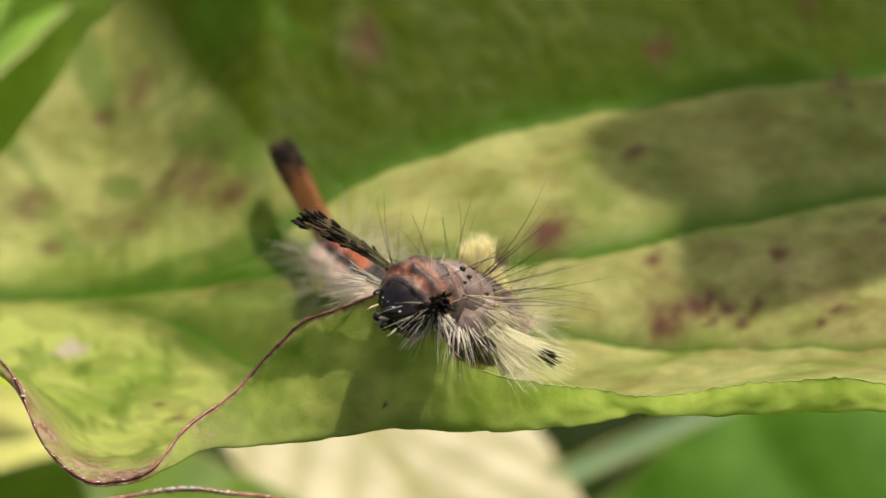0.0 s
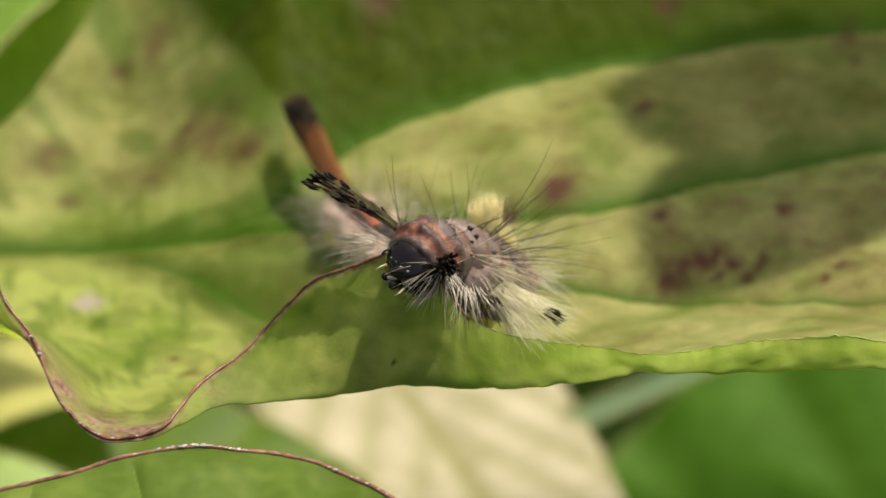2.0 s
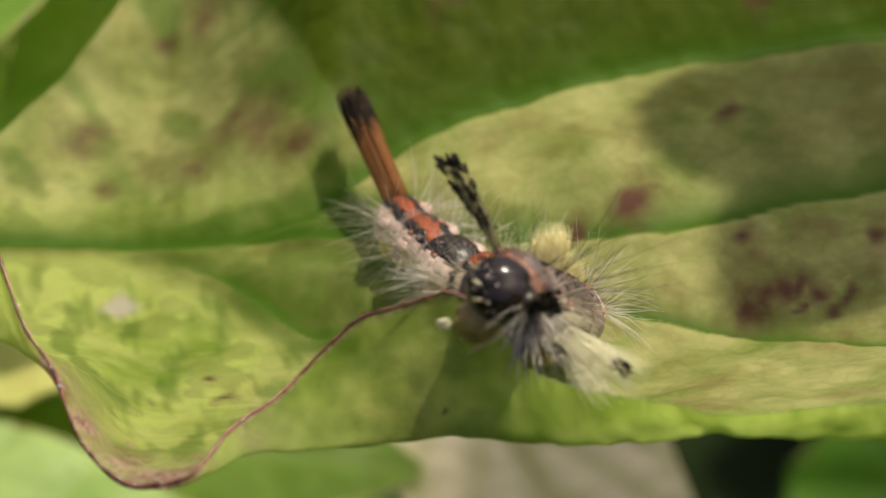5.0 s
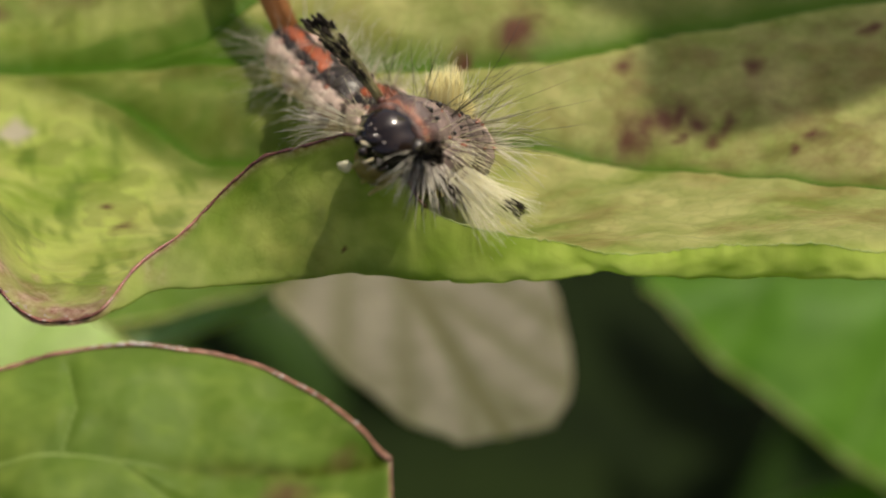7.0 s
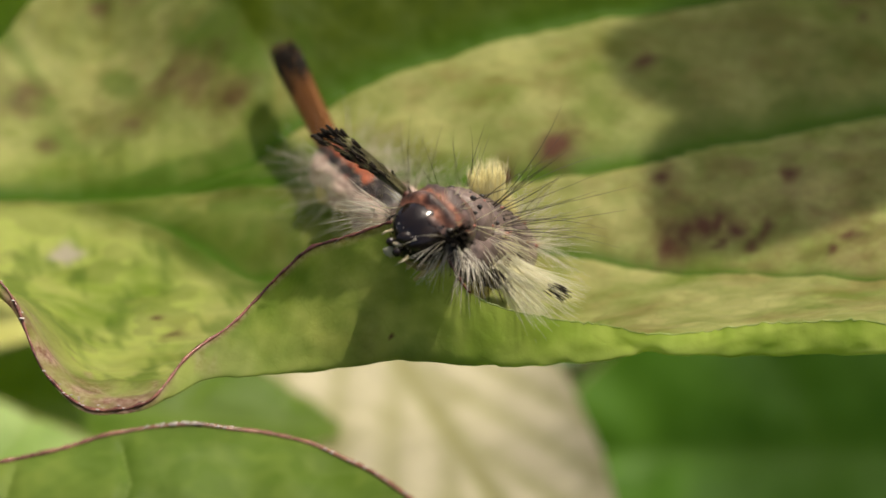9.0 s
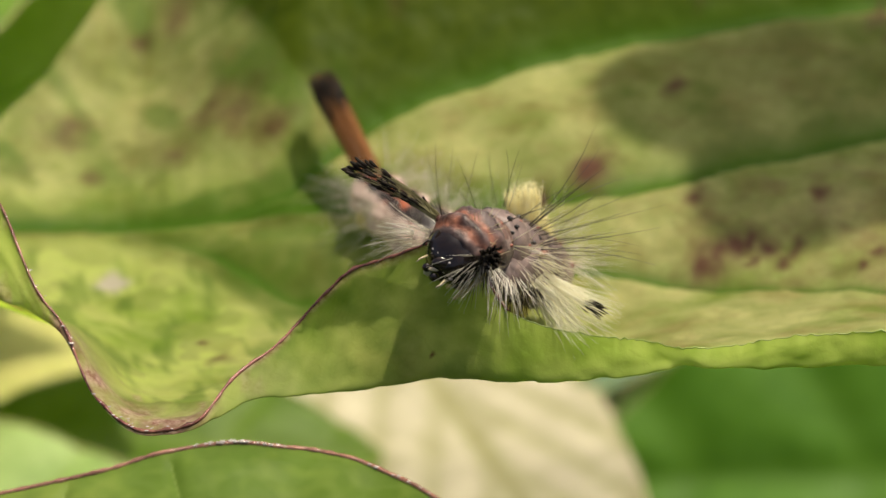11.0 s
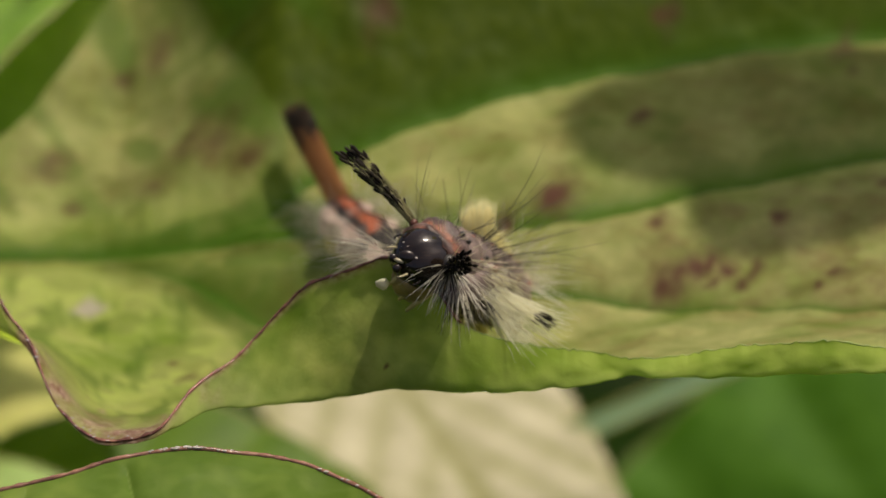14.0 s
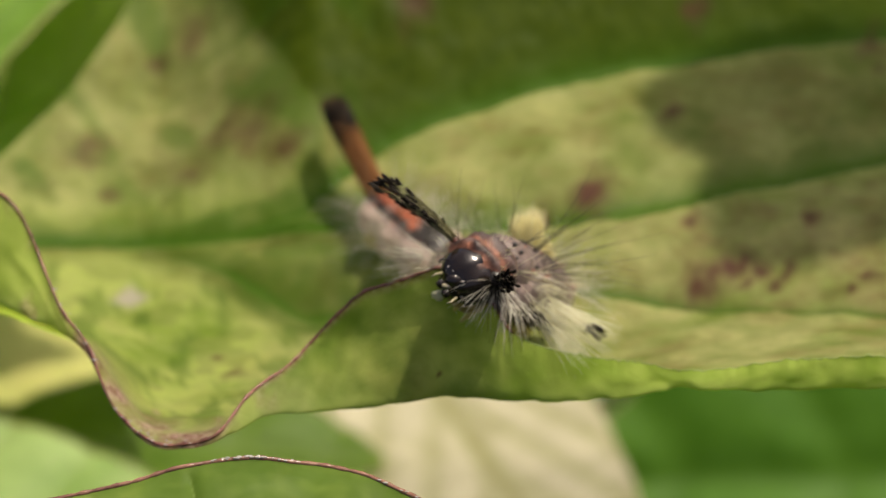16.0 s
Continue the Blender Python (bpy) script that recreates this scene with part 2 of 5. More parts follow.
def collar_material():
    m, nodes, links = material("banded_mauve_skin")
    coord = nodes.new("ShaderNodeTexCoord").outputs["Object"]
    fine = noise_node(nodes, links, 2600, 5, 0.62, coord)
    broad = noise_node(nodes, links, 700, 3, 0.55, coord)
    skin = mix(nodes, links, 0.5, ramp(nodes, links, fine.outputs["Fac"], [(0.36, (0.022, 0.014, 0.013)), (0.66, (0.15, 0.10, 0.09))]),
               ramp(nodes, links, broad.outputs["Fac"], [(0.4, (0.02, 0.013, 0.012)), (0.62, (0.16, 0.11, 0.10))]))
    at = nodes.new("ShaderNodeAttribute")
    at.attribute_name = "band"
    orange = ramp(nodes, links, fine.outputs["Fac"], [(0.34, (0.14, 0.045, 0.025)), (0.68, (0.42, 0.16, 0.085))])
    colour = mix(nodes, links, at.outputs["Fac"], skin, orange)
    s = nodes.new("ShaderNodeBsdfPrincipled")
    links.new(colour, s.inputs["Base Color"])
    s.inputs["Roughness"].default_value = 0.48
    s.inputs["Specular IOR Level"].default_value = 0.4
    b = nodes.new("ShaderNodeBump")
    b.inputs["Strength"].default_value = 0.9
    b.inputs["Distance"].default_value = 0.0001
    links.new(fine.outputs["Fac"], b.inputs["Height"])
    links.new(b.outputs["Normal"], s.inputs["Normal"])
    links.new(s.outputs[0], nodes.new("ShaderNodeOutputMaterial").inputs["Surface"])
    return m


COLLAR_SKIN = collar_material()


# ---- mesh helpers (all shapes are written in millimetres) ----
def mesh_object(name, verts, faces, mat, parent=None, label="", smooth=True, values=None):
    me = bpy.data.meshes.new(name)
    me.from_pydata([(v[0] * MM, v[1] * MM, v[2] * MM) for v in verts], [], faces)
    me.materials.append(mat)
    if smooth:
        me.polygons.foreach_set("use_smooth", [True] * len(me.polygons))
    for key, data in (values or {}).items():
        me.attributes.new(key, "FLOAT", "POINT").data.foreach_set("value", np.asarray(data, dtype=np.float32))
    me.update()
    ob = new(name, me)
    if parent:
        ob.parent = parent
    if label:
        ob["label"] = label
    return ob


def hermite(xs, ys, q):
    """A smooth curve through a few points, with no overshoot, at the places q."""
    xs, ys, q = np.asarray(xs, float), np.asarray(ys, float), np.asarray(q, float)
    h = np.diff(xs)
    d = np.diff(ys) / h
    m = np.zeros(len(xs))
    m[1:-1] = np.where(d[1:] * d[:-1] > 0, 2 * d[1:] * d[:-1] / (d[1:] + d[:-1] + 1e-12), 0)
    m[0], m[-1] = d[0], d[-1]
    i = np.clip(np.searchsorted(xs, q) - 1, 0, len(h) - 1)
    t = (np.clip(q, xs[0], xs[-1]) - xs[i]) / h[i]
    return ((1 + 2 * t) * (1 - t) ** 2 * ys[i] + t * (1 - t) ** 2 * h[i] * m[i]
            + t * t * (3 - 2 * t) * ys[i + 1] + t * t * (t - 1) * h[i] * m[i + 1])


def spline(points, n):
    """n places along a smooth line through a few points in space."""
    p = np.asarray(points, float)
    s = np.concatenate([[0], np.cumsum(np.sqrt(np.linalg.norm(np.diff(p, axis=0), axis=1)) + 1e-6)])
    out = np.empty((n, p.shape[1]))
    q = np.linspace(0, s[-1], n)
    grad = np.gradient(p, s, axis=0)
    i = np.clip(np.searchsorted(s, q) - 1, 0, len(s) - 2)
    h = (s[i + 1] - s[i])
    t = ((q - s[i]) / h)[:, None]
    h = h[:, None]
    out[:] = ((1 + 2 * t) * (1 - t) ** 2 * p[i] + t * (1 - t) ** 2 * h * grad[i]
              + t * t * (3 - 2 * t) * p[i + 1] + t * t * (t - 1) * h * grad[i + 1])
    return out


def tube(line, radii, sides=8):
    """Vertices and faces of a closed tube along a line."""
    line = np.asarray(line, float)
    n = len(line)
    radii = np.broadcast_to(np.asarray(radii, float), (n,))
    tan = np.gradient(line, axis=0)
    tan /= np.linalg.norm(tan, axis=1)[:, None] + 1e-12
    ref = np.array([0.31, 0.17, 0.93]) if abs(tan[0][2]) < 0.9 else np.array([1.0, 0.1, 0.0])
    verts, faces = [], []
    for k in range(n):
        a = np.cross(tan[k], ref)
        a /= np.linalg.norm(a) + 1e-12
        b = np.cross(tan[k], a)
        for j in range(sides):
            w = 2 * math.pi * j / sides
            verts.append(line[k] + radii[k] * (math.cos(w) * a + math.sin(w) * b))
    for k in range(n - 1):
        for j in range(sides):
            faces.append((k * sides + j, k * sides + (j + 1) % sides, (k + 1) * sides + (j + 1) % sides, (k + 1) * sides + j))
    faces.append(tuple(range(sides))[::-1])
    faces.append(tuple((n - 1) * sides + j for j in range(sides)))
    return verts, faces


def joined(pieces):
    verts, faces = [], []
    for v, f in pieces:
        o = len(verts)
        verts.extend(v)
        faces.extend(tuple(i + o for i in face) for face in f)
    return verts, faces


def ball(centre, radii, rings=10, sides=14, turn=None):
    verts, faces = [], []
    turn = turn or Matrix.Identity(3)
    for i in range(rings + 1):
        a = math.pi * i / rings
        for j in range(sides):
            b = 2 * math.pi * j / sides
            p = turn @ Vector((radii[0] * math.sin(a) * math.cos(b), radii[1] * math.sin(a) * math.sin(b), radii[2] * math.cos(a)))
            verts.append((centre[0] + p.x, centre[1] + p.y, centre[2] + p.z))
    for i in range(rings):
        for j in range(sides):
            faces.append((i * sides + j, i * sides + (j + 1) % sides, (i + 1) * sides + (j + 1) % sides, (i + 1) * sides + j))
    return verts, faces


def strand(root, way, length, droop=0.0, curl=0.15, radius=0.016, rng=random, club=0.0):
    """One hair: a thin bent tube, tapered, or with a thicker club at its end."""
    way = Vector(way).normalized()
    side = way.cross(Vector((rng.uniform(-1, 1), rng.uniform(-1, 1), rng.uniform(-1, 1)))).normalized()
    bend = rng.uniform(-curl, curl)
    line = []
    for k in range(6):
        s = k / 5
        p = Vector(root) + way * (length * s) + side * (bend * length * s * s) + Vector((0, 0, -droop * length * s * s))
        line.append(p)
    if club:
        radii = [radius, radius, radius, radius, radius * 1.3, radius]
        tip = (line[5] - line[4]).normalized()
        line = line[:5] + [line[4] + (line[5] - line[4]) * 0.5, line[4] + (line[5] - line[4]) * 0.65, line[5] + tip * 0.1, line[5] + tip * club]
        radii = [radius, radius, radius, radius, radius, radius * 1.5, radius * 3.0, radius * 3.0, radius * 1.0]
    else:
        radii = [radius * (1 - 0.8 * (k / 5) ** 1.5) for k in range(6)]
    return tube(line, radii, 3 if not club else 5)


def hair_stuff(ob):
    ob["kind"] = "stuff"
    return ob


def tuft(name, parent, mat, centre, way, count, spread, length, radius=0.016, droop=0.0, curl=0.15, base=0.3, label="", seed=1, club=0.0, even=0.6):
    """A bunch of hairs round one direction, as one part."""
    rng = random.Random(seed)
    way = Vector(way).normalized()
    a = way.orthogonal().normalized()
    b = way.cross(a)
    pieces = []
    for _ in range(count):
        r, w = math.sqrt(rng.random()), rng.uniform(0, 2 * math.pi)
        off = a * (r * math.cos(w)) + b * (r * math.sin(w))
        d = way + off * math.tan(radians(spread)) + Vector((rng.gauss(0, .05), rng.gauss(0, .05), rng.gauss(0, .05)))
        pieces.append(strand(Vector(centre) + off * base, d, length * rng.uniform(even, 1.0), droop, curl, radius * rng.uniform(.7, 1.2), rng, club))
    return hair_stuff(mesh_object(name, *joined(pieces), mat, parent, label))


def empty(name, label, category, group="", kind=""):
    return tagged(new(name), label, category, group, kind)


# ---- ground ----
def build_ground():
    n, verts, faces = 48, [(0, 0, -260)], []
    radii = [60, 140, 300, 700, 2000, 8000, 40000, 200000, 1000000]
    for k, r in enumerate(radii):
        for j in range(n):
            w = 2 * math.pi * j / n
            p = Vector((r * math.cos(w), r * math.sin(w), 0))
            z = -260 + 14 * noise.noise(p * 0.012) if r < 5000 else -260
            verts.append((p.x, p.y, z))
    for j in range(n):
        faces.append((0, 1 + j, 1 + (j + 1) % n))
    for k in range(len(radii) - 1):
        for j in range(n):
            a, b = 1 + k * n, 1 + (k + 1) * n
            faces.append((a + j, b + j, b + (j + 1) % n, a + (j + 1) % n))
    tagged(mesh_object("ground", verts, faces, SOIL), "greenish garden soil under the plants, near black for shade", "ground", kind="structure")


build_ground()

# ---- the leaf that carries the caterpillar ----
# near margin: places along the leaf, then distance towards the back, then height
MARGIN_X = (-27, -24, -22.3, -21.2, -20.3, -19.3, -18.6, -17.1, -16.6, -15.5, -13.8, -11.5, -10.3, -8.24, -6.59, -5.37, -3.43, -1.64, 0.14, 1.33, 2.76, 5.14, 9.2, 13.4, 16.7, 18.6, 24.2, 40, 62)
MARGIN_Y = (3, -1, -3, -3.6, -4.6, -6.5, -8, -9.5, -10.5, -12, -13.5, -13.8, -12, -9.9, -8.5, -8.3, -8.5, -8.8, -9.3, -10.1, -10.4, -10.6, -11, -11, -11, -11, -11, -6, 8)
MARGIN_Z = (1, 6.4, 7, 6.8, 6.3, 5.2, 4.2, 3, 1.7, 0.9, 0.6, 1.2, 2.02, 2.58, 3.62, 4.72, 5.78, 6.65, 5.9, 4.21, 3.7, 3.26, 3.2, 3.8, 3.97, 3.6, 2.95, 2, 0)
# the crease below it, where the blade turns up
CREASE_X = (-27, -24, -21.4, -19, -17.4, -16.3, -15.5, -13.8, -11.2, -9.3, -6.8, -3.9, -1.3, 0.4, 4.2, 7, 9.2, 12.2, 18.6, 24, 40, 62)
CREASE_Y = (2.6, -5, -7, -8.3, -9, -10.4, -11.9, -13.4, -13.7, -12.5, -11.8, -11.4, -11, -11.3, -11.8, -11.8, -11.7, -12, -12, -12, -7, 7.7)
CREASE_Z = (0.8, 3.5, 3.8, 3.3, 2.9, 1.6, 0.85, 0.55, 1.1, 1.6, 1.34, 1.38, 1.6, 1.6, 1.9, 2.26, 2.7, 2.66, 2.7, 2.86, 1.5, -0.4)
MID = ((-27, 12), (-21.1, 13), (-17.3, 13.3), (-13.4, 12.8), (-6.1, 11.2), (0, 9.6), (5.8, 9.6), (8.6, 10.5), (12.2, 11.7), (16.9, 13.3), (21.4, 14.4), (31, 16.5), (62, 20))
FAR = ((-17, 13.4), (-12, 12.9), (-9.2, 13.2), (-7.3, 15.2), (-5.1, 17.3), (0.5, 20), (6.2, 22.1), (14.9, 24.2), (21.9, 25.3), (40, 27), (62, 22))
NEAR = ((-16.7, 13), (-13.6, 11.2), (-10.9, 8.3), (-7.5, 5.8), (-2, 6), (4, 6), (7.1, 5.6), (11, 4.3), (15.5, 2.3), (20, -0.1), (28.7, -3), (62, 12))
BACK = ((-27, 12.5), (-25.2, 18), (-22.5, 22.5), (-20.5, 26), (-18, 31), (-14, 35), (-8, 35), (0.5, 35), (6, 36), (15, 37), (23, 38), (40, 37), (62, 24))


def rows_of(pairs, q):
    return hermite([p[0] for p in pairs], [p[1] for p in pairs], q)


def distance_to(line, x, y):
    """The distance in plan from places to a broken line."""
    best = np.full(x.shape, 1e9)
    for (ax, ay), (bx, by) in zip(line[:-1], line[1:]):
        dx, dy = bx - ax, by - ay
        t = np.clip(((x - ax) * dx + (y - ay) * dy) / (dx * dx + dy * dy), 0, 1)
        best = np.minimum(best, np.hypot(x - ax - t * dx, y - ay - t * dy))
    return best


# brown-purple blotches: along, across, radius
BLOTCHES = ((5.6, 11.65, 1.0), (10.6, 6.0, 0.75), (11.2, 6.4, 0.65), (11.9, 6.9, 0.65), (12.6, 7.2, 0.6), (13.4, 6.6, 0.5), (14.2, 5.6, 0.36), (14.8, 6.1, 0.42), (12.8, 5.8, 0.26), (10.3, 9.8, 0.5), (16.05, 9.7, 0.45), (18.6, 4.6, 0.42),
            (17.4, 3.6, 0.3), (-20.4, 20.4, 1.0), (-19, 17, 0.6), (-13.1, 19.6, 1.0), (-11.9, 19.0, 1.2), (-10.1, 16.6, 0.8), (-14.8, 17.4, 0.5), (-11.4, -0.7, 0.5),
            (-12.6, 1.5, 0.35), (-3.5, 24.1, 0.8), (11.1, 25.6, 0.5), (20.3, 24.6, 0.6), (19.1, 28.2, 0.5), (20.4, 22, 0.4), (21.5, 12.2, 0.45), (2.9, 9.9, 0.5),
            (9.5, 18, 0.5), (-15.5, 27.5, 0.8), (-17.2, 27, 0.5))


def spline_line(line, n=80):
    x = np.linspace(line[0][0], line[-1][0], n)
    return list(zip(x, rows_of(line, x)))


def build_main_leaf():
    thing = empty("caterpillar_leaf", "yellowing green leaf with curled red margin and purple blotches", "leaf")
    xs = np.concatenate([np.arange(-27, 26, 0.17), np.linspace(26, 62, 60)])
    my, mz = hermite(MARGIN_X, MARGIN_Y, xs), hermite(MARGIN_X, MARGIN_Z, xs)
    cy, cz = hermite(CREASE_X, CREASE_Y, xs), hermite(CREASE_X, CREASE_Z, xs)
    def soften(a, width):
        k = np.exp(-0.5 * (np.arange(-24, 25) * 0.17 / width) ** 2)
        return np.convolve(np.pad(a, 24, mode="edge"), k / k.sum(), mode="valid")
    my, mz, cy, cz = soften(my, 0.3), soften(mz, 0.3), soften(cy, 0.7), soften(cz, 0.7)
    wob = np.array([noise.noise(Vector((x * 1.9, 3.1, 0))) for x in xs])
    tooth = np.array([noise.noise(Vector((x * 5.0, 7.7, 0))) for x in xs])
    teeth = 0.06 * wob + np.where(xs > 3, 0.22, 0.06) * np.abs(tooth)
    mid_y, far_y, back_y = rows_of(MID, xs), rows_of(FAR, xs), rows_of(BACK, xs)
    mid_z = hermite((-27, -18, -8, 0, 6, 12, 20, 62), (-5, -5.6, -3.7, -2.4, -1.9, -1.6, -1.2, -0.5), xs)
    dip_z = hermite((-27, -17, -8, 4, 11, 18, 30, 62), (-4.5, -6.2, -5.4, -4.5, -3.7, -2.5, -1.2, -0.4), xs)
    nv = 210
    grid = np.empty((len(xs), nv, 3))
    for i, x in enumerate(xs):
        fy = max(far_y[i], mid_y[i] + 1.0)
        fz = mid_z[i] + 0.10 * (fy - mid_y[i]) + 0.2
        by = max(back_y[i], fy + 1.5)
        rise = 0.78 * float(np.clip((x + 19) / 14, 0.13, 1))
        arch = float(np.interp(x, (-26, -22, -18, -12, -4, 6, 20), (0, 1, 4, 3.2, 2.2, 1, 0)))
        section = [(by, fz + rise * (by - fy) + arch), (0.5 * (by + fy), fz + rise * 0.5 * (by - fy)), (fy + 1.2, fz + rise * 1.0), (fy, fz), (mid_y[i], mid_z[i]),
                   (0.72 * mid_y[i] + 0.28 * cy[i], dip_z[i]),
                   (0.36 * mid_y[i] + 0.64 * cy[i], 0.6 * dip_z[i] + 0.4 * cz[i] - 0.5),
                   (0.14 * mid_y[i] + 0.86 * cy[i], 0.22 * dip_z[i] + 0.78 * cz[i] - 0.3),
                   (cy[i] + 1.0, cz[i] - 0.12), (cy[i], cz[i]), (cy[i] * 0.5 + my[i] * 0.5 - 0.25, 0.5 * (cz[i] + mz[i]) - 0.1), (my[i], mz[i])]
        line = spline([(x, a, b) for a, b in section], nv)
        grid[i] = line
    grid[:, -9:, 2] += teeth[:, None] * np.linspace(0, 1, 9)[None, :]
    X, Y, Z = grid[..., 0], grid[..., 1], grid[..., 2]
    mid, far, near = spline_line(MID), spline_line(FAR), spline_line(NEAR)
    further = [(a, b + 0.38 * (46 - b)) for a, b in far]
    d_mid, d_far, d_near, d_more = (distance_to(l, X, Y) for l in (mid, far, near, further))
    ahead = np.clip((Y - (cy[:, None] + 2.0)) / 2.5, 0, 1)
    d_all = np.minimum.reduce([d_mid, d_far, d_near, d_more])
    Z = Z + ahead * 0.75 * (1 - np.exp(-(d_all / 2.4) ** 1.4))
    # each vein lies in a step: a pale lip on its near side, a greener band on its far side
    lip, band = np.zeros_like(Z), np.zeros_like(Z)
    for l, strength, wide in ((mid, 1.0, 1.3), (far, 1.0, 0.9), (near, 0.9, 0.65), (further, 0.4, 0.8)):
        lx, ly = np.array([q[0] for q in l]), np.array([q[1] for q in l])
        slope = np.gradient(ly, lx)
        off = (Y - np.interp(X, lx, ly)) / np.sqrt(1 + np.interp(X, lx, slope) ** 2)
        inside = (X > lx[0]) * strength
        fade = inside * np.clip((X - lx[0]) / 4, 0, 1)
        lip = np.maximum(lip, fade * np.exp(-((off + 0.38) / 0.34) ** 2))
        band = np.maximum(band, fade * np.where(off > 0, np.exp(-(np.maximum(off, 0) / wide) ** 1.2), np.exp(-(off / 0.12) ** 2)))
    Z = Z + ahead * 0.22 * lip
    lumps = np.array([[noise.noise(Vector((a * 0.35, b * 0.35, 1.7))) + 0.35 * noise.noise(Vector((a * 1.1, b * 1.1, 4.2))) for a, b in zip(r, s)]
                      for r, s in zip(X, Y)])
    Z = Z + 0.28 * lumps * np.clip(ahead + 0.25, 0, 1)
    vein = np.clip(1.2 * band, 0, 0.96) * ahead
    spot = np.zeros_like(X)
    warp_x = np.array([[noise.noise(Vector((a * 0.9, b * 0.9, 11.3))) for a, b in zip(r, q)] for r, q in zip(X, Y)])
    warp_y = np.array([[noise.noise(Vector((a * 0.9, b * 0.9, 23.9))) for a, b in zip(r, q)] for r, q in zip(X, Y)])
    for a, b, r in BLOTCHES:
        u, v = X + 0.55 * warp_x - a, (Y + 0.55 * warp_y - b) * (0.6 if a > -5 else 0.85)
        along, over = 0.83 * u + 0.55 * v, 0.83 * v - 0.55 * u
        here = np.exp(-((along / 1.25) ** 2 + (over / 0.85) ** 2) / (r * r))
        spot = np.maximum(spot, (0.38 if b > 20 or (a < -5 and b > 15) else 0.56) * here + 0.14 * np.exp(-((u / 1.8) ** 2 + (v / 1.8) ** 2) / (r * r)))
    haze = distance_to([(10, 5.6), (13, 7.4), (15.5, 7.4), (19, 6)], X, Y)
    spot = np.maximum(spot, (0.26 + 0.3 * warp_x) * np.exp(-(haze / 1.5) ** 2))
    mid_here, near_here = np.interp(X, *zip(*mid)), np.interp(X, *zip(*near))
    tan_panel = np.clip((mid_here - Y) / 1.2, 0, 1) * np.clip((Y - near_here) / 0.8, 0, 1) * np.clip((X - 6) / 5, 0, 1)
    spot = np.maximum(spot, tan_panel * (0.20 + 0.16 * warp_y + 0.08 * lumps))
    # a pale dried scar
    scar = 0.8 * np.clip(1.6 * np.exp(-(((X + 17.3 + 0.5 * warp_x) / 0.75) ** 2 + ((Y - 8.8 + 0.5 * warp_y) / 0.9) ** 2)) - 0.3, 0, 1)
    # a wine-red flush along the low part of the near margin
    reach = np.hypot(Y - Y[:, -1:], Z - Z[:, -1:])
    low = np.clip(np.minimum(X + 19.5, -9.6 - X) / 2.0, 0, 1)
    flush = low * np.clip(0.62 + 1.1 * warp_x + 0.6 * lumps, 0.08, 1.0)
    spot = np.maximum(spot, flush * (0.40 * np.exp(-(reach / 4.0) ** 1.8) + 0.14 * np.exp(-(reach / 1.0) ** 2)))
    blush = np.clip(np.minimum(X + 19.8, -10.6 - X) / 2.5, 0, 1) * np.clip(0.55 + 1.3 * warp_y + 0.4 * lumps, 0, 1) * np.exp(-(reach / 2.8) ** 1.6)
    pinkish = np.array([[noise.noise(Vector((a * 1.3, b * 0.7, 61.7))) + 0.5 * noise.noise(Vector((a * 3.1, b * 1.7, 13.3))) for a, b in zip(r, q)] for r, q in zip(X, Y)])
    blush = np.clip(blush * (1 + 1.2 * pinkish), 0, 0.9)
    blush = np.maximum(blush, np.clip(1.5 * pinkish - 0.35, 0, 0.45) * np.clip((-8 - X) / 3, 0, 1) * np.clip((4 - Y) / 5, 0, 1) * np.clip((8 - reach) / 3, 0, 1))
    blush = np.maximum(blush, 0.8 * np.exp(-(reach / 0.24) ** 2) * np.clip((0.5 - X) / 1.5, 0, 1) * np.clip(0.8 + 1.5 * warp_x, 0.2, 1))
    far_line = np.interp(X, [q[0] for q in far], [q[1] for q in far])
    beyond = np.maximum(far_line, np.interp(X, (-21, -17, -14, -12, -9, -5), (31, 29, 27, 23.5, 18, 15.5)))
    patchy = 0.5 + 0.5 * np.clip(2.2 * lumps, -1, 1)
    fresh_or_shade = 1.0 * np.clip((Y - beyond + 0.1) / np.interp(X, (-18, -12, -5), (5.0, 2.6, 0.5)), 0, 1) * np.clip((X + 23) / 9, 0, 1)
    mid_line = np.interp(X, [q[0] for q in mid], [q[1] for q in mid])
    # the panel under the overhanging leaves is greened to tint their shade
    panel = np.clip((Y - mid_line) / 1.0, 0, 1) * np.clip((far_line - Y) / 1.0, 0, 1) * np.clip((X + 6) / 3, 0, 1)
    fresh_or_shade = np.maximum(fresh_or_shade, (0.04 + 0.12 * patchy + 0.36 * np.clip((X - 5) / 6, 0, 1) * (0.6 + 0.4 * patchy)) * panel)
    # broad green zones round the veins towards the leaf base, and on the inner side of the turned-up rim there
    base_end = np.clip((-2.0 - X) / 5, 0, 1) * ahead
    zone = np.maximum((0.5 + 0.35 * patchy) * np.exp(-(d_mid / np.interp(X, (-16, -12), (1.2, 2.3))) ** 2), (0.6 + 0.3 * patchy) * np.exp(-(d_near / 1.9) ** 2)) * base_end
    zone = np.maximum(zone, 0.45 * np.clip((patchy - 0.62) / 0.2, 0, 1) * base_end)
    upper = (0.12 + 0.26 * patchy) * np.clip((Y - 15) / 3, 0, 1) * np.clip((-4 - X) / 4, 0, 1)
    zone = np.maximum(zone, upper)
    inner = 0.45 * np.exp(-((reach - 4.6) / 1.3) ** 2) * np.clip((-14.5 - X) / 2, 0, 1)
    fresh_or_shade = np.maximum(fresh_or_shade, np.maximum(zone, inner))
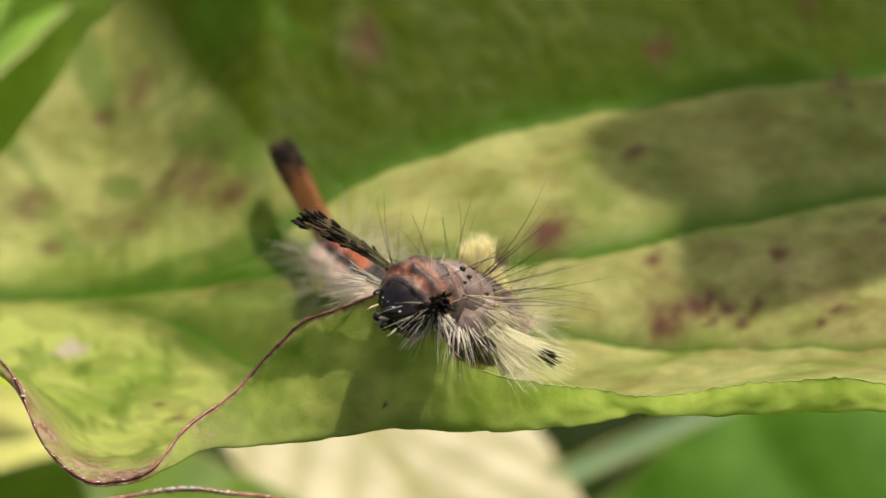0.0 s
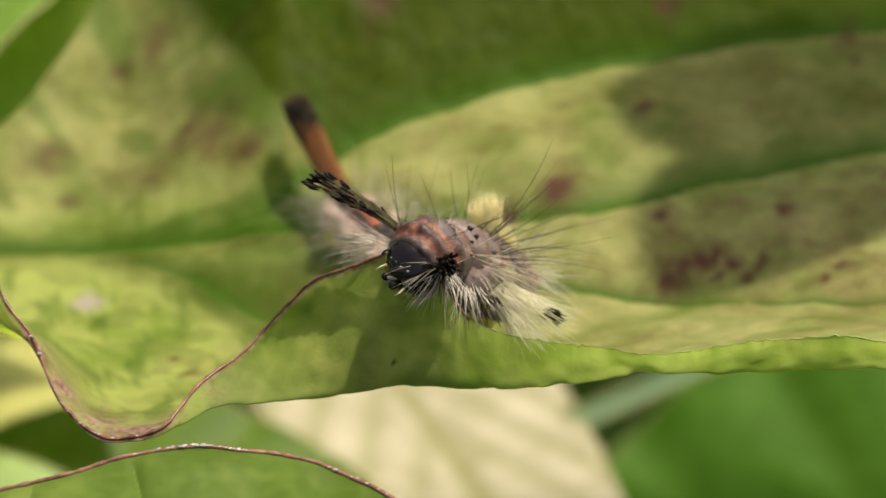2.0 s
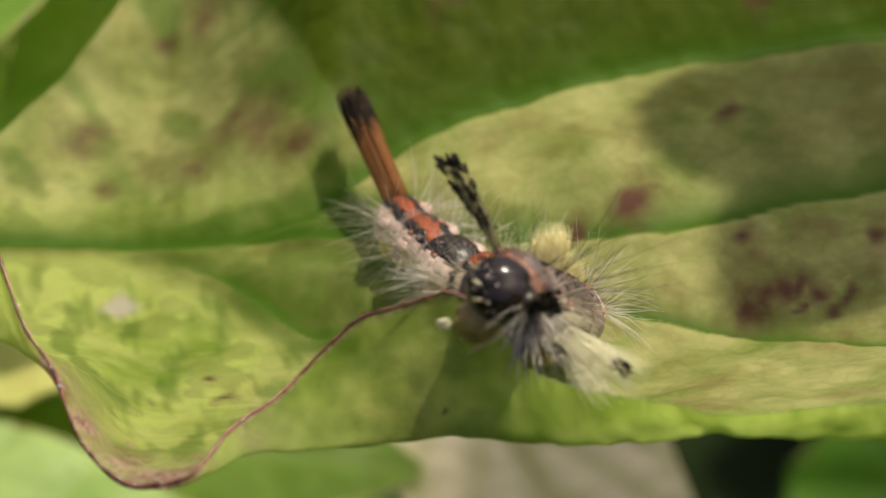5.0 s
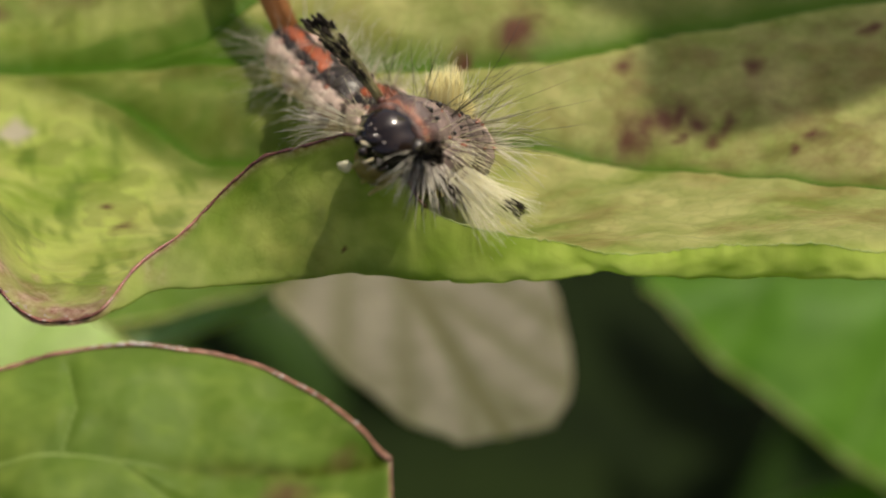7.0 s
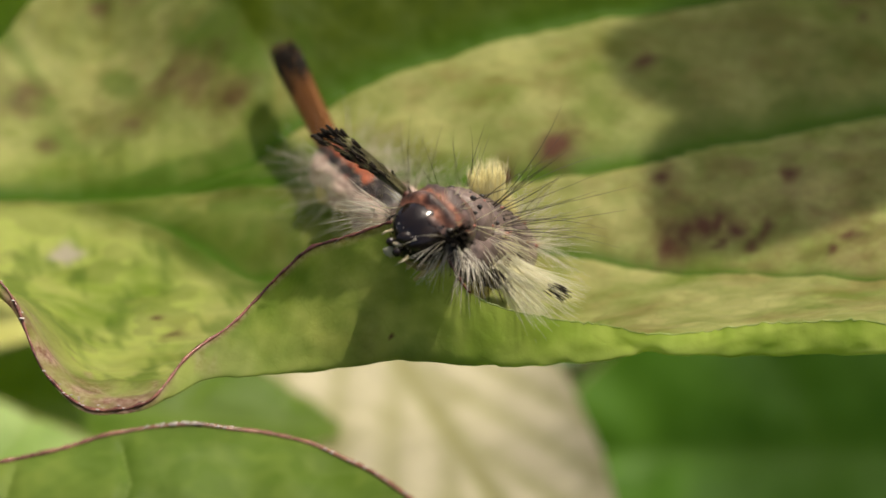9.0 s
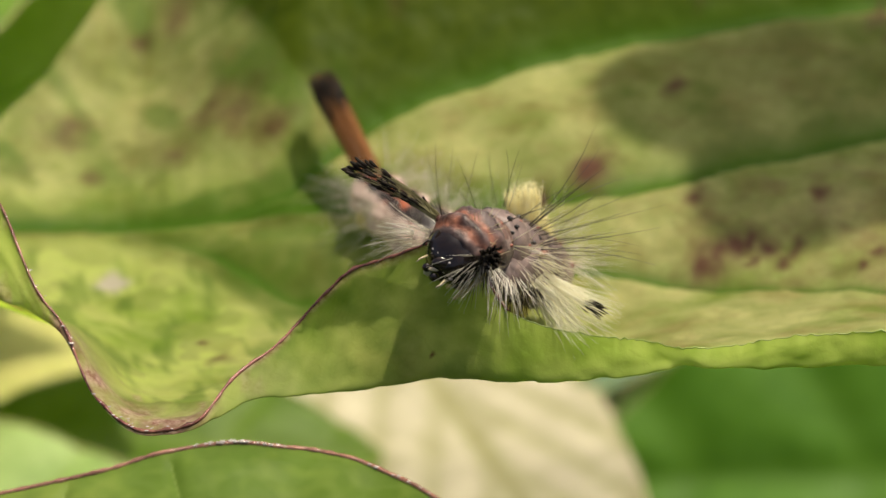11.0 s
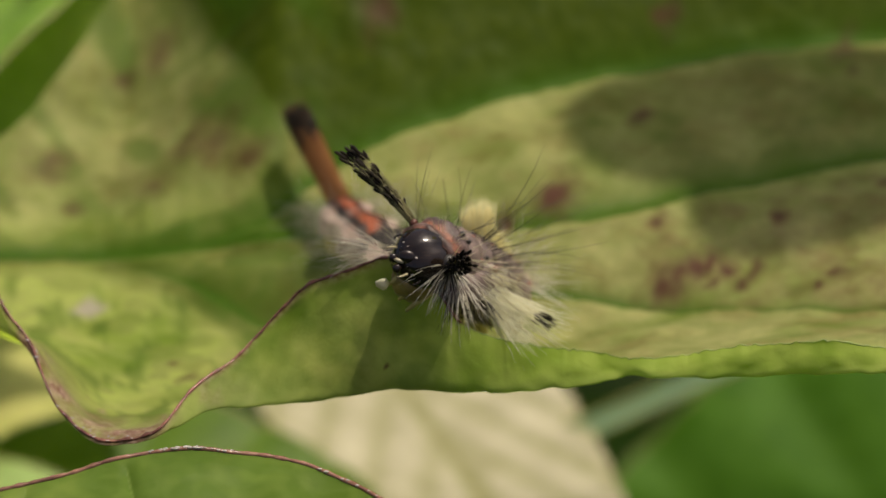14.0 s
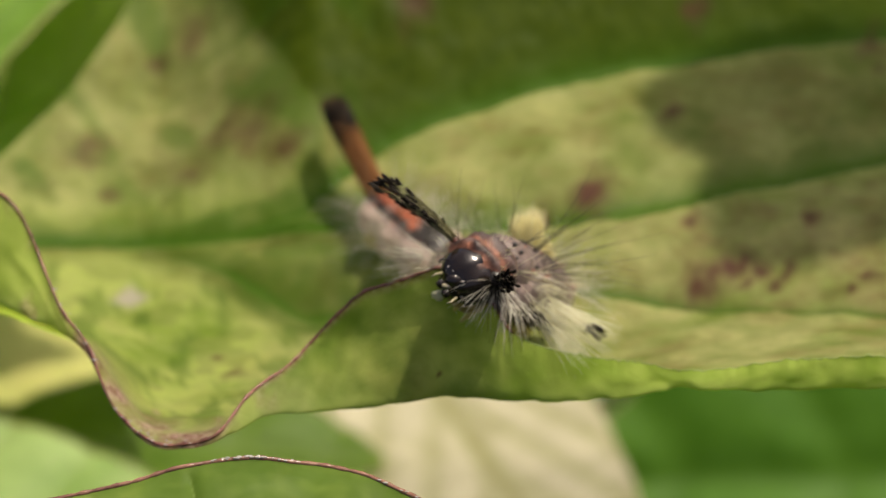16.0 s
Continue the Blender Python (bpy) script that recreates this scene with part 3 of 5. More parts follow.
    # clear green wedges in the angles of the veins, and green flecks slanting across the upper base
    above = (Y - mid_line) / np.interp(X, (-17.5, -13, -9, -4), (0.5, 2.0, 3.2, 3.6))
    wedge = np.clip(above / 0.12, 0, 1) * np.clip((1.1 - above) / 0.3, 0, 1) * np.clip((X + 17.5) / 2, 0, 1) * np.clip((-3 - X) / 2, 0, 1)
    below = np.clip((np.where(X > -11, mid_line - 0.5, np.interp(X, *zip(*near)) + 2.6) - Y) / 0.8, 0, 1) * np.clip((Y - np.interp(X, *zip(*near)) + 2.2) / 1.2, 0, 1) * np.clip((X + 14) / 2, 0, 1) * np.clip((-3 - X) / 2, 0, 1)
    flecks = np.array([[noise.noise(Vector((a * 0.42 + b * 0.24, b * 0.16 - a * 0.1, 52.9))) for a, b in zip(r, q)] for r, q in zip(X, Y)])
    green = np.maximum((0.72 + 0.4 * warp_y) * wedge, (0.5 + 0.4 * warp_x) * below)
    combed = np.array([[noise.noise(Vector((a * 0.75 + b * 0.18, b * 0.22 - a * 0.05, 71.1))) + 0.5 * noise.noise(Vector((a * 2.2 + b * 0.5, b * 0.6, 5.5))) for a, b in zip(r, q)] for r, q in zip(X, Y)])
    green = np.maximum(green, np.clip(1.3 * combed - 0.06, 0, 0.55) * np.clip((12.5 - Y) / 2, 0, 1) * np.clip((-6 - X) / 3, 0, 1) * np.clip((reach - 1.2) / 2, 0, 1))
    green = np.maximum(green, np.clip(1.7 * flecks - 0.06, 0, 0.6) * np.clip((Y - 15) / 3, 0, 1) * np.clip((-5 - X) / 3, 0, 1))
    vein = np.maximum(vein, np.clip(green, 0, 0.8) * ahead)
    # the turned-up rim has stayed lush green
    rim = np.clip((np.arange(nv)[None, :] / (nv - 1) - 0.80) / 0.06, 0, 1) * np.ones_like(X)
    meadow = 0.95 * (0.55 + 0.45 * patchy) * ahead * np.clip((-7 - X) / 5, 0, 1) * np.clip((17 - Y) / 4, 0, 1)
    lush_or_lit = 0.85 * rim * np.clip((np.abs(X + 13.7) - 2.2) / 1.5, 0, 1)
    lush_or_lit = np.maximum(lush_or_lit, meadow * (1 - np.clip(1.2 * np.maximum(zone, inner), 0, 1)))
    lush_or_lit = lush_or_lit * (1 - rim * (0.3 + 0.45 * patchy) * np.clip((1.5 - X) / 1.5, 0, 1) * np.clip((X + 12) / 3, 0, 1))
    spot = np.maximum(spot, 0.9 * rim * np.exp(-((X + 1.8) ** 2 + (Z - 2.6) ** 2) / 0.012))
    streak = np.array([[noise.noise(Vector((a * 0.7 + c * 0.5, c * 1.5 - a * 0.35, 41.3))) + 0.35 * noise.noise(Vector((a * 1.9 + c * 1.2, c * 3.2 - a * 0.8, 3.3))) for a, c in zip(r, q)] for r, q in zip(X, Z)])
    vein = np.maximum(vein, rim * np.clip(np.interp(X, (-6, -3, 1), (0.34, 0.2, 0.1)) + 0.5 * streak, 0.04, 0.6) * np.clip((1.5 - X) / 2, 0, 1) * np.clip((X + 12) / 2.5, 0, 1))
    fresh_or_shade = np.maximum(fresh_or_shade, 0.35 * rim * (0.35 + 0.65 * patchy) * np.clip((1.5 - X) / 2, 0, 1) * np.clip((X + 11) / 3, 0, 1))
    # the rim is creased: a dent low down beside the arch, and a fold along its outer half further on
    s = np.clip((np.arange(nv)[None, :] / (nv - 1) - 0.815) / 0.185, 0, 1) * np.ones_like(X)
    dent = np.interp(X, (-1.5, 2.4, 3.2, 6.5), (0.02, 0.55, 0.3, 0.02))
    Y = Y + 1.6 * np.clip(1 - s / dent, 0, 1) * (s > 0) * np.clip((X + 1.5) / 1, 0, 1) * np.clip((6.5 - X) / 1, 0, 1)
    crumple = np.array([[noise.noise(Vector((a * 0.75 + b * 1.5, b * 3.4 - a * 0.3, 17.1))) + 0.5 * noise.noise(Vector((a * 1.6 - b * 2, b * 6.5, 2.1))) for a, b in zip(r, q)] for r, q in zip(X, s)])
    Y = Y + 0.2 * crumple * np.clip(s * (1 - s) * 4, 0, 1)
    turned = np.interp(X, (7, 9.5, 14, 20, 26), (1.0, 0.35, 0.55, 0.8, 1.0))
    Y = Y - 0.5 * np.clip((s - turned) / 0.4, 0, 1)
    verts = np.stack([X, Y, Z], -1).reshape(-1, 3)
    n = len(xs)
    faces = [(i * nv + j, i * nv + j + 1, (i + 1) * nv + j + 1, (i + 1) * nv + j) for i in range(n - 1) for j in range(nv - 1)]
    mesh_object("blade", verts.tolist(), faces, LEAF, thing, values={"vein": vein.ravel(), "spot": spot.ravel(), "fresh_or_shade": fresh_or_shade.ravel(), "lush_or_lit": lush_or_lit.ravel(), "scar": scar.ravel(), "blush": blush.ravel()})
    edge = np.stack([X[:, -1], Y[:, -1], Z[:, -1]], -1)
    red = edge[(xs < 1.5)]
    radii = np.interp(red[:, 0], (-19, -15, -11.5, -9, 1), (0.055, 0.075, 0.075, 0.07, 0.06)) * (1 + 0.45 * wob[: len(red)] + 0.7 * tooth[: len(red)])
    mesh_object("near_margin", *tube(red, radii, 7), MARGIN, thing, "thin reddish brown leaf margin")
    # pale beads along the low margin stand in for its bright glints
    rng = random.Random(9)
    for _ in range(30):
        i = int(np.searchsorted(xs, rng.triangular(-20, -11.2, -14)))
        r = rng.uniform(0.015, 0.04) * rng.uniform(0.7, 1.4)
        c = Vector(edge[i]) + Vector((rng.uniform(-0.05, 0.05), rng.uniform(-0.08, 0.4), 0.07))
        mesh_object("glint_bead", *ball(c, (r * 2.6, r * 1.2, r * 0.6), 6, 8), GLINT_FLECK, thing)
    rest = edge[(xs >= 1.4)]
    mesh_object("far_margin", *tube(rest, 0.022 + 0.018 * tooth[-len(rest):], 6), MARGIN_LIGHT, thing, "pale green leaf margin")
    stalk = spline([(-26.8, 11.4, -2.8), (-40, 11, -8), (-60, 14, -40), (-62, 20, -262)], 40)
    mesh_object("leaf_stalk", *tube(stalk, np.linspace(0.7, 2.2, 40), 10), STEM, thing)
    return thing


build_main_leaf()


def simple_leaf(name, label, mat, edge_mat, length, width, pos, cup=0.15, sag=0.1, wave=0.0, tip=0.55, group="", seed=3, stalk=None, twist=0.0, edge_radius=0.12, blunt=0.75, vein_width=1.0, shade_stripes=0.0):
    """A leaf along its own x axis, with its midrib, side veins and margin; pos: its pose, in millimetres."""
    thing = empty(name, label, "leaf", group)
    nu, nv = 90, 40
    u = np.linspace(0, 1, nu)
    half = 0.5 * width * np.sin(np.pi * np.clip(u, 0, 0.995) ** tip) ** blunt + 0.15
    rng = np.random.RandomState(seed)
    ph = rng.uniform(0, 6, 3)
    verts, vein, spot = [], [], []
    for i in range(nu):
        for j in range(nv):
            v = 2 * j / (nv - 1) - 1
            x, y = length * u[i], half[i] * v
            z = cup * abs(y) - sag * length * (u[i] - 0.5) ** 2 * 2 + wave * v * v * math.sin(9 * u[i] + ph[0] + (2 if v > 0 else 0))
            side = (x - 0.55 * abs(y)) / (length * 0.13)
            d = abs(side - round(side)) * length * 0.13
            # slanting lanes replace the side veins: striped shade drawn in the vein colour
            if shade_stripes:
                lane = (x - 2.7 * abs(y)) / shade_stripes + 0.2 * math.sin(7 * u[i] + ph[2])
                d = abs(lane - round(lane)) * shade_stripes * 0.34
            z += 0.02 * width * (1 - math.exp(-(min(abs(y), d) / (0.02 * length)) ** 1.3))
            w = twist * u[i]
            y, z = y * math.cos(w) - z * math.sin(w), y * math.sin(w) + z * math.cos(w)
            verts.append((x, y, z))
            vein.append(max(0.9 * math.exp(-(abs(half[i] * v) / (0.012 * length)) ** 2), 0.6 * math.exp(-(d / (0.007 * vein_width * length)) ** 2)))
            spot.append(0.0)
    faces = [(i * nv + j, i * nv + j + 1, (i + 1) * nv + j + 1, (i + 1) * nv + j) for i in range(nu - 1) for j in range(nv - 1)]
    mesh_object("blade", verts, faces, mat, thing, values={"vein": vein, "spot": spot})
    for side in (0, nv - 1):
        line = np.array([verts[i * nv + side] for i in range(nu)])
        mesh_object("margin", *tube(line, edge_radius * (0.8 + 0.3 * np.sin(u * 60 + ph[1]) ** 2), 6), edge_mat, thing)
    if stalk:
        mesh_object("leaf_stalk", *tube(spline([(0.5, 0, -sag * length * 0.5), *stalk], 24), np.linspace(0.5, 1.2, 24) * width / 30, 8), STEM, thing)
    m = pos.copy()
    m.translation = m.translation * MM
    thing.matrix_basis = m
    return thing


def blade_frame(base, tip_at, up):
    """A pose whose x axis runs from base to tip and whose z axis leans towards up."""
    x = (Vector(tip_at) - Vector(base)).normalized()
    y = Vector(up).cross(x).normalized()
    z = x.cross(y)
    m = Matrix((x, y, z)).transposed().to_4x4()
    m.translation = Vector(base)
    return m


# the green leaf in front, whose margin arches up
FRONT_X = (-34, -22, -14.7, -12.3, -9.8, -7.3, -5.2, -3.0, -0.8, 0.15, 0.32)
FRONT_Y = (-21, -20, -19, -18.5, -18, -17.8, -18.3, -19.5, -22, -23.5, -23.6)
FRONT_Z = (0.5, 1.4, 2.44, 2.96, 3.05, 2.65, 2.55, 2.3, 2.4, 2.4, 2.3)


def build_front_leaf():
    thing = empty("front_leaf", "green leaf with a wet reddish margin below the caterpillar", "leaf")
    xs = np.concatenate([np.linspace(-34, -17, 50)[:-1], np.linspace(-17, 0.3, 200)])
    my, mz = hermite(FRONT_X, FRONT_Y, xs), hermite(FRONT_X, FRONT_Z, xs)
    ny = hermite((-34, -20, -8, -2, 0.3), (-46, -46, -46, -46, -45), xs)
    nz = hermite((-34, -20, -8, -2, 0.3), (-7, -6.5, -6, -6, -6), xs)
    nv = 240
    grid = np.empty((len(xs), nv, 3))
    for i, x in enumerate(xs):
        a, b = np.array((x, my[i], mz[i])), np.array((x, ny[i], nz[i]))
        grid[i] = spline([a, a * 0.88 + b * 0.12 + np.array((0, 0, 0.25)), a * 0.6 + b * 0.4 + np.array((0, 0, -0.2)), b], nv)
    X, Y, Z = grid[..., 0], grid[..., 1], grid[..., 2]
    X = X + 0.9 * np.clip((-24 - Y) / 18, 0, 1) * ((X + 34) / 34.3) ** 3
    mid = [(-34, -23.6), (-20, -23.4), (-14.3, -23.2), (-12, -22.9), (-9.8, -23.1), (-5.8, -23.1), (-2, -23.3), (0.3, -23.6)]
    sides = [[(-12, -22.9), (-11.6, -21), (-12.1, -19)], [(-18, -23.3), (-16.4, -21), (-16.2, -19.5)],
             [(-10, -23.1), (-5, -26), (-2, -30)], [(-16, -23.2), (-10, -28), (-7, -34)]]
    d_mid = distance_to(spline_line(mid), X, Y)
    d_side = np.minimum.reduce([distance_to(s, X, Y) for s in sides])
    Z = Z + 0.2 * (1 - np.exp(-(np.minimum(d_mid, d_side * 2.2) / 0.6) ** 1.4)) * np.clip(np.arange(nv) / 14, 0, 1)[None, :] - 0.1 * np.clip(np.arange(nv) / 14, 0, 1)[None, :]
    lumps = np.array([[noise.noise(Vector((a * 0.6, b * 0.6, 8.7))) + 0.12 * noise.noise(Vector((a * 2.1, b * 2.1, 5.7))) for a, b in zip(r, s)] for r, s in zip(X, Y)])
    Z = Z + 0.16 * lumps * np.clip(np.arange(nv) / 14, 0, 1)[None, :]
    Z[:, 0] = mz
    lush_or_lit = 0.4 * np.clip(0.35 + 1.6 * lumps, 0, 1) * np.clip((-23.5 - Y) / 1.2, 0.12, 1) * np.clip((X + 15) / 6, 0.25, 1)
    # left end coloured brighter yellow-green, for sunlight coming through the blade
    lush_or_lit = np.maximum(lush_or_lit, 0.3 * np.clip((-11.5 - X) / 3, 0, 1) * (0.5 + 0.5 * np.clip(2 * lumps, -1, 1)))
    grain = np.array([[noise.noise(Vector((a * 1.5, b * 1.5, 31.7))) for a, b in zip(r, q)] for r, q in zip(X, Y)])
    lush_or_lit = np.clip(lush_or_lit + 0.14 * np.clip(grain, -0.6, 1), 0, 1)
    fresh_or_shade = 0.9 * np.exp(-(d_mid / 0.35) ** 2) * np.clip((X + 9) / 3, 0, 1)
    vein = np.maximum(0.85 * np.exp(-(d_mid / 0.045) ** 2) * np.clip((-7.5 - X) / 4, 0, 1), 0.3 * np.exp(-(d_side / 0.035) ** 2))
    spot = np.maximum(0.5 * np.exp(-((X + 3.5) ** 2 + (Y + 24.5) ** 2) / 1.2), 0.4 * np.exp(-((X + 1.5) ** 2 + (Y + 23) ** 2) / 0.4))
    n = len(xs)
    faces = [(i * nv + j, i * nv + j + 1, (i + 1) * nv + j + 1, (i + 1) * nv + j) for i in range(n - 1) for j in range(nv - 1)]
    mesh_object("blade", np.stack([X, Y, Z], -1).reshape(-1, 3).tolist(), faces, LEAF_FRONT, thing, values={"vein": vein.ravel(), "spot": spot.ravel(), "fresh_or_shade": fresh_or_shade.ravel(), "lush_or_lit": lush_or_lit.ravel()})
    wob = np.array([noise.noise(Vector((x * 3.0, 1.1, 0))) for x in xs])
    mesh_object("margin", *tube(np.stack([X[:, 0], Y[:, 0], Z[:, 0]], -1), 0.105 + 0.05 * wob, 7), MARGIN_FRONT, thing, "glistening reddish brown leaf margin")
    mesh_object("margin", *tube(np.stack([X[-1], Y[-1], Z[-1]], -1), 0.05, 7), MARGIN_FRONT, thing)
    # glints on the arched margin, added as small pale beads
    rng = random.Random(8)
    for a, b, count in ((-11.6, -7.2, 26), (-5.5, -0.5, 8)):
        for _ in range(count):
            i = int(np.searchsorted(xs, rng.triangular(a, b)))
            r = rng.uniform(0.02, 0.055)
            c = Vector((X[i, 0] + rng.uniform(-0.05, 0.05), Y[i, 0] + rng.uniform(-0.1, 0.02), Z[i, 0] + 0.1))
            mesh_object("glint_bead", *ball(c, (r * 2.2, r, r), 6, 8), GLINT_FLECK, thing)
    mesh_object("leaf_stalk", *tube(spline([(-33.8, -24, -3), (-45, -22, -8), (-58, 0, -60), (-60, 18, -262)], 30), np.linspace(0.5, 2, 30), 8), STEM, thing)
    return thing


build_front_leaf()

# leaves below, behind and beside it
simple_leaf("lower_leaf", "pale buff leaf in sun, out of focus, below the caterpillar", LEAF_PALE, MARGIN_PALE, 67, 20.5,
            blade_frame((-18.9, 95, -43), (6.6, 33, -42), (0.1, -0.1, 0.98)), cup=0.05, sag=0.02, tip=0.7, blunt=0.3, vein_width=1.7, shade_stripes=10.5, stalk=[(-20, 0, -12), (-40, 0, -30)])
simple_leaf("lower_leaf", "yellowish leaf beside the curled leaf margin", LEAF_YELLOW, MARGIN_GREEN, 62, 34,
            blade_frame((-80, 52, -30), (-18.5, 45, -29), (0, -0.1, 0.98)), cup=0.05, sag=0.05, tip=0.8, blunt=0.55, stalk=[(-12, 0, -12), (-30, 0, -60)])
simple_leaf("lower_leaf", "mid green leaf out of focus under the others", LEAF_MID, MARGIN_GREEN, 46, 19,
            blade_frame((-52, 45, -37), (-7, 46, -40), (0, -0.25, 0.95)), cup=0.08, sag=0.05, tip=0.8, stalk=[(-12, 0, -12), (-30, 0, -80)])
simple_leaf("lower_leaf", "light green leaf out of focus under the others", LEAF_LIGHT, MARGIN_GREEN, 42, 19,
            blade_frame((-54, 27, -32), (-17, 28.5, -35), (0, -0.25, 0.95)), cup=0.08, sag=0.05, tip=0.8, stalk=[(-12, 0, -12), (-30, 0, -80)])
simple_leaf("grass_blade", "narrow blue-green grass blade out of focus", LEAF_BLUE, MARGIN_GREEN, 110, 1.3,
            blade_frame((-33, 47.5, -57), (60, 68.5, -23), (0, -0.7, 0.7)), cup=0.2, sag=0.02, tip=0.5)
DEEP = [simple_leaf("background_leaf", "broad deep green leaf far out of focus", LEAF_DEEP, MARGIN_GREEN, 104, 72,
            blade_frame((110, 100, -80), (8, 90, -72), (0, -0.6, 0.8)), cup=0.08, sag=0.05, tip=0.7)]
simple_leaf("background_leaf", "bright green shoot leaf behind the big leaf", LEAF_SHOOT, MARGIN_GREEN, 38, 8.5,
            blade_frame((-42, 30, -19), (-19.5, 52, -2), (-0.2, -0.35, 0.9)), cup=0.25, sag=0.05, wave=0.8, tip=0.6)
simple_leaf("background_leaf", "lime green leaf tip behind the big leaf", LEAF_LIME, MARGIN_GREEN, 26, 7,
            blade_frame((-27, 44, -20), (-18.5, 49, 3), (0.2, -0.6, 0.6)), cup=0.15, sag=0.05, tip=0.6)
simple_leaf("background_leaf", "pale lime leaf low behind the big leaf", LEAF_LIME, MARGIN_GREEN, 18, 6,
            blade_frame((-36, 44, -18), (-20, 44, -13), (0, -0.3, 0.9)), cup=0.15, sag=0.05, tip=0.6)
simple_leaf("background_leaf", "withered buff leaf far behind the shoots", LEAF_PALE, MARGIN_GREEN, 50, 26,
            blade_frame((-62, 62, -6), (-22, 64, -4), (0.1, -0.6, 0.8)), cup=0.1, sag=0.05, tip=0.7)
simple_leaf("background_leaf", "soft lime leaf behind the shoots", LEAF_LIME, MARGIN_GREEN, 30, 9,
            blade_frame((-38, 52, -24), (-24, 56, 4), (0.1, -0.5, 0.85)), cup=0.15, sag=0.05, tip=0.6)
simple_leaf("background_leaf", "broad lime leaf low behind the shoots", LEAF_LIME, MARGIN_GREEN, 44, 22,
            blade_frame((-66, 70, -34), (-24, 66, -22), (0.0, -0.4, 0.9)), cup=0.1, sag=0.05, tip=0.7)

DEEP.append(simple_leaf("background_leaf", "deep green leaf low down, far out of focus", LEAF_DEEP, MARGIN_GREEN, 90, 44,
            blade_frame((100, 78, -112), (15, 92, -104), (0, -0.5, 0.85)), cup=0.08, sag=0.05, tip=0.75))


def build_undergrowth():
    """Low leaves between the plants, far below."""
    rng = random.Random(31)
    pieces = []
    for _ in range(360):
        at = Vector((rng.uniform(-170, 170), rng.uniform(10, 360), rng.uniform(-235, -130)))
        turn = rng.uniform(0, 6.283)
        # bare ground between the plants; its near-black colour serves as deep shade
        if -25 < at.x < 75 and 90 < at.y < 330:
            continue
        along = Vector((math.cos(turn), math.sin(turn), rng.uniform(-0.5, 0.4))).normalized()
        up = Vector((rng.gauss(0, 0.35), rng.gauss(-0.2, 0.35), 1)).normalized()
        side = up.cross(along).normalized()
        size = rng.uniform(26, 52)
        verts, faces = [], []
        for i in range(7):
            u = i / 6
            half = 0.27 * size * math.sin(math.pi * min(u, 0.97) ** 0.75) + 0.3
            c = at + along * (size * u) - up * (size * 0.5 * (u - 0.4) ** 2)
            verts += [c - side * half + up * half * 0.25, c, c + side * half + up * half * 0.25]
        for i in range(6):
            a = 3 * i
            faces += [(a, a + 1, a + 4, a + 3), (a + 1, a + 2, a + 5, a + 4)]
        pieces.append((verts, faces))
    tagged(mesh_object("undergrowth", *joined(pieces), LEAF_UNDER), "tangle of green leaves far below, coloured dark for shade", "foliage", kind="stuff")


build_undergrowth()


# ---- the caterpillar ----
SPINE = ((-0.2, -9.2, 6.75), (0.4, -7.6, 6.0), (1.4, -5.2, 4.2), (2.4, -2.5, 1.8), (2.6, 0, 0.0), (1.9, 2.5, -1.2), (0.15, 4.2, -1.7), (-2.2, 6.0, -1.75), (-3.85, 8.4, -1.65), (-5.2, 10.6, -1.5))
HEAD_AT = (-0.85, -10.30, 7.06)
RIGHT, UPWARD, TOWARDS = Vector((1, 0, 0)), Vector((0, 0.5, 0.866)), Vector((0, -0.866, 0.5))


def cv(r, u, k):
    """A way given by its parts to the side, upward and towards the viewer."""
    return RIGHT * r + UPWARD * u + TOWARDS * k


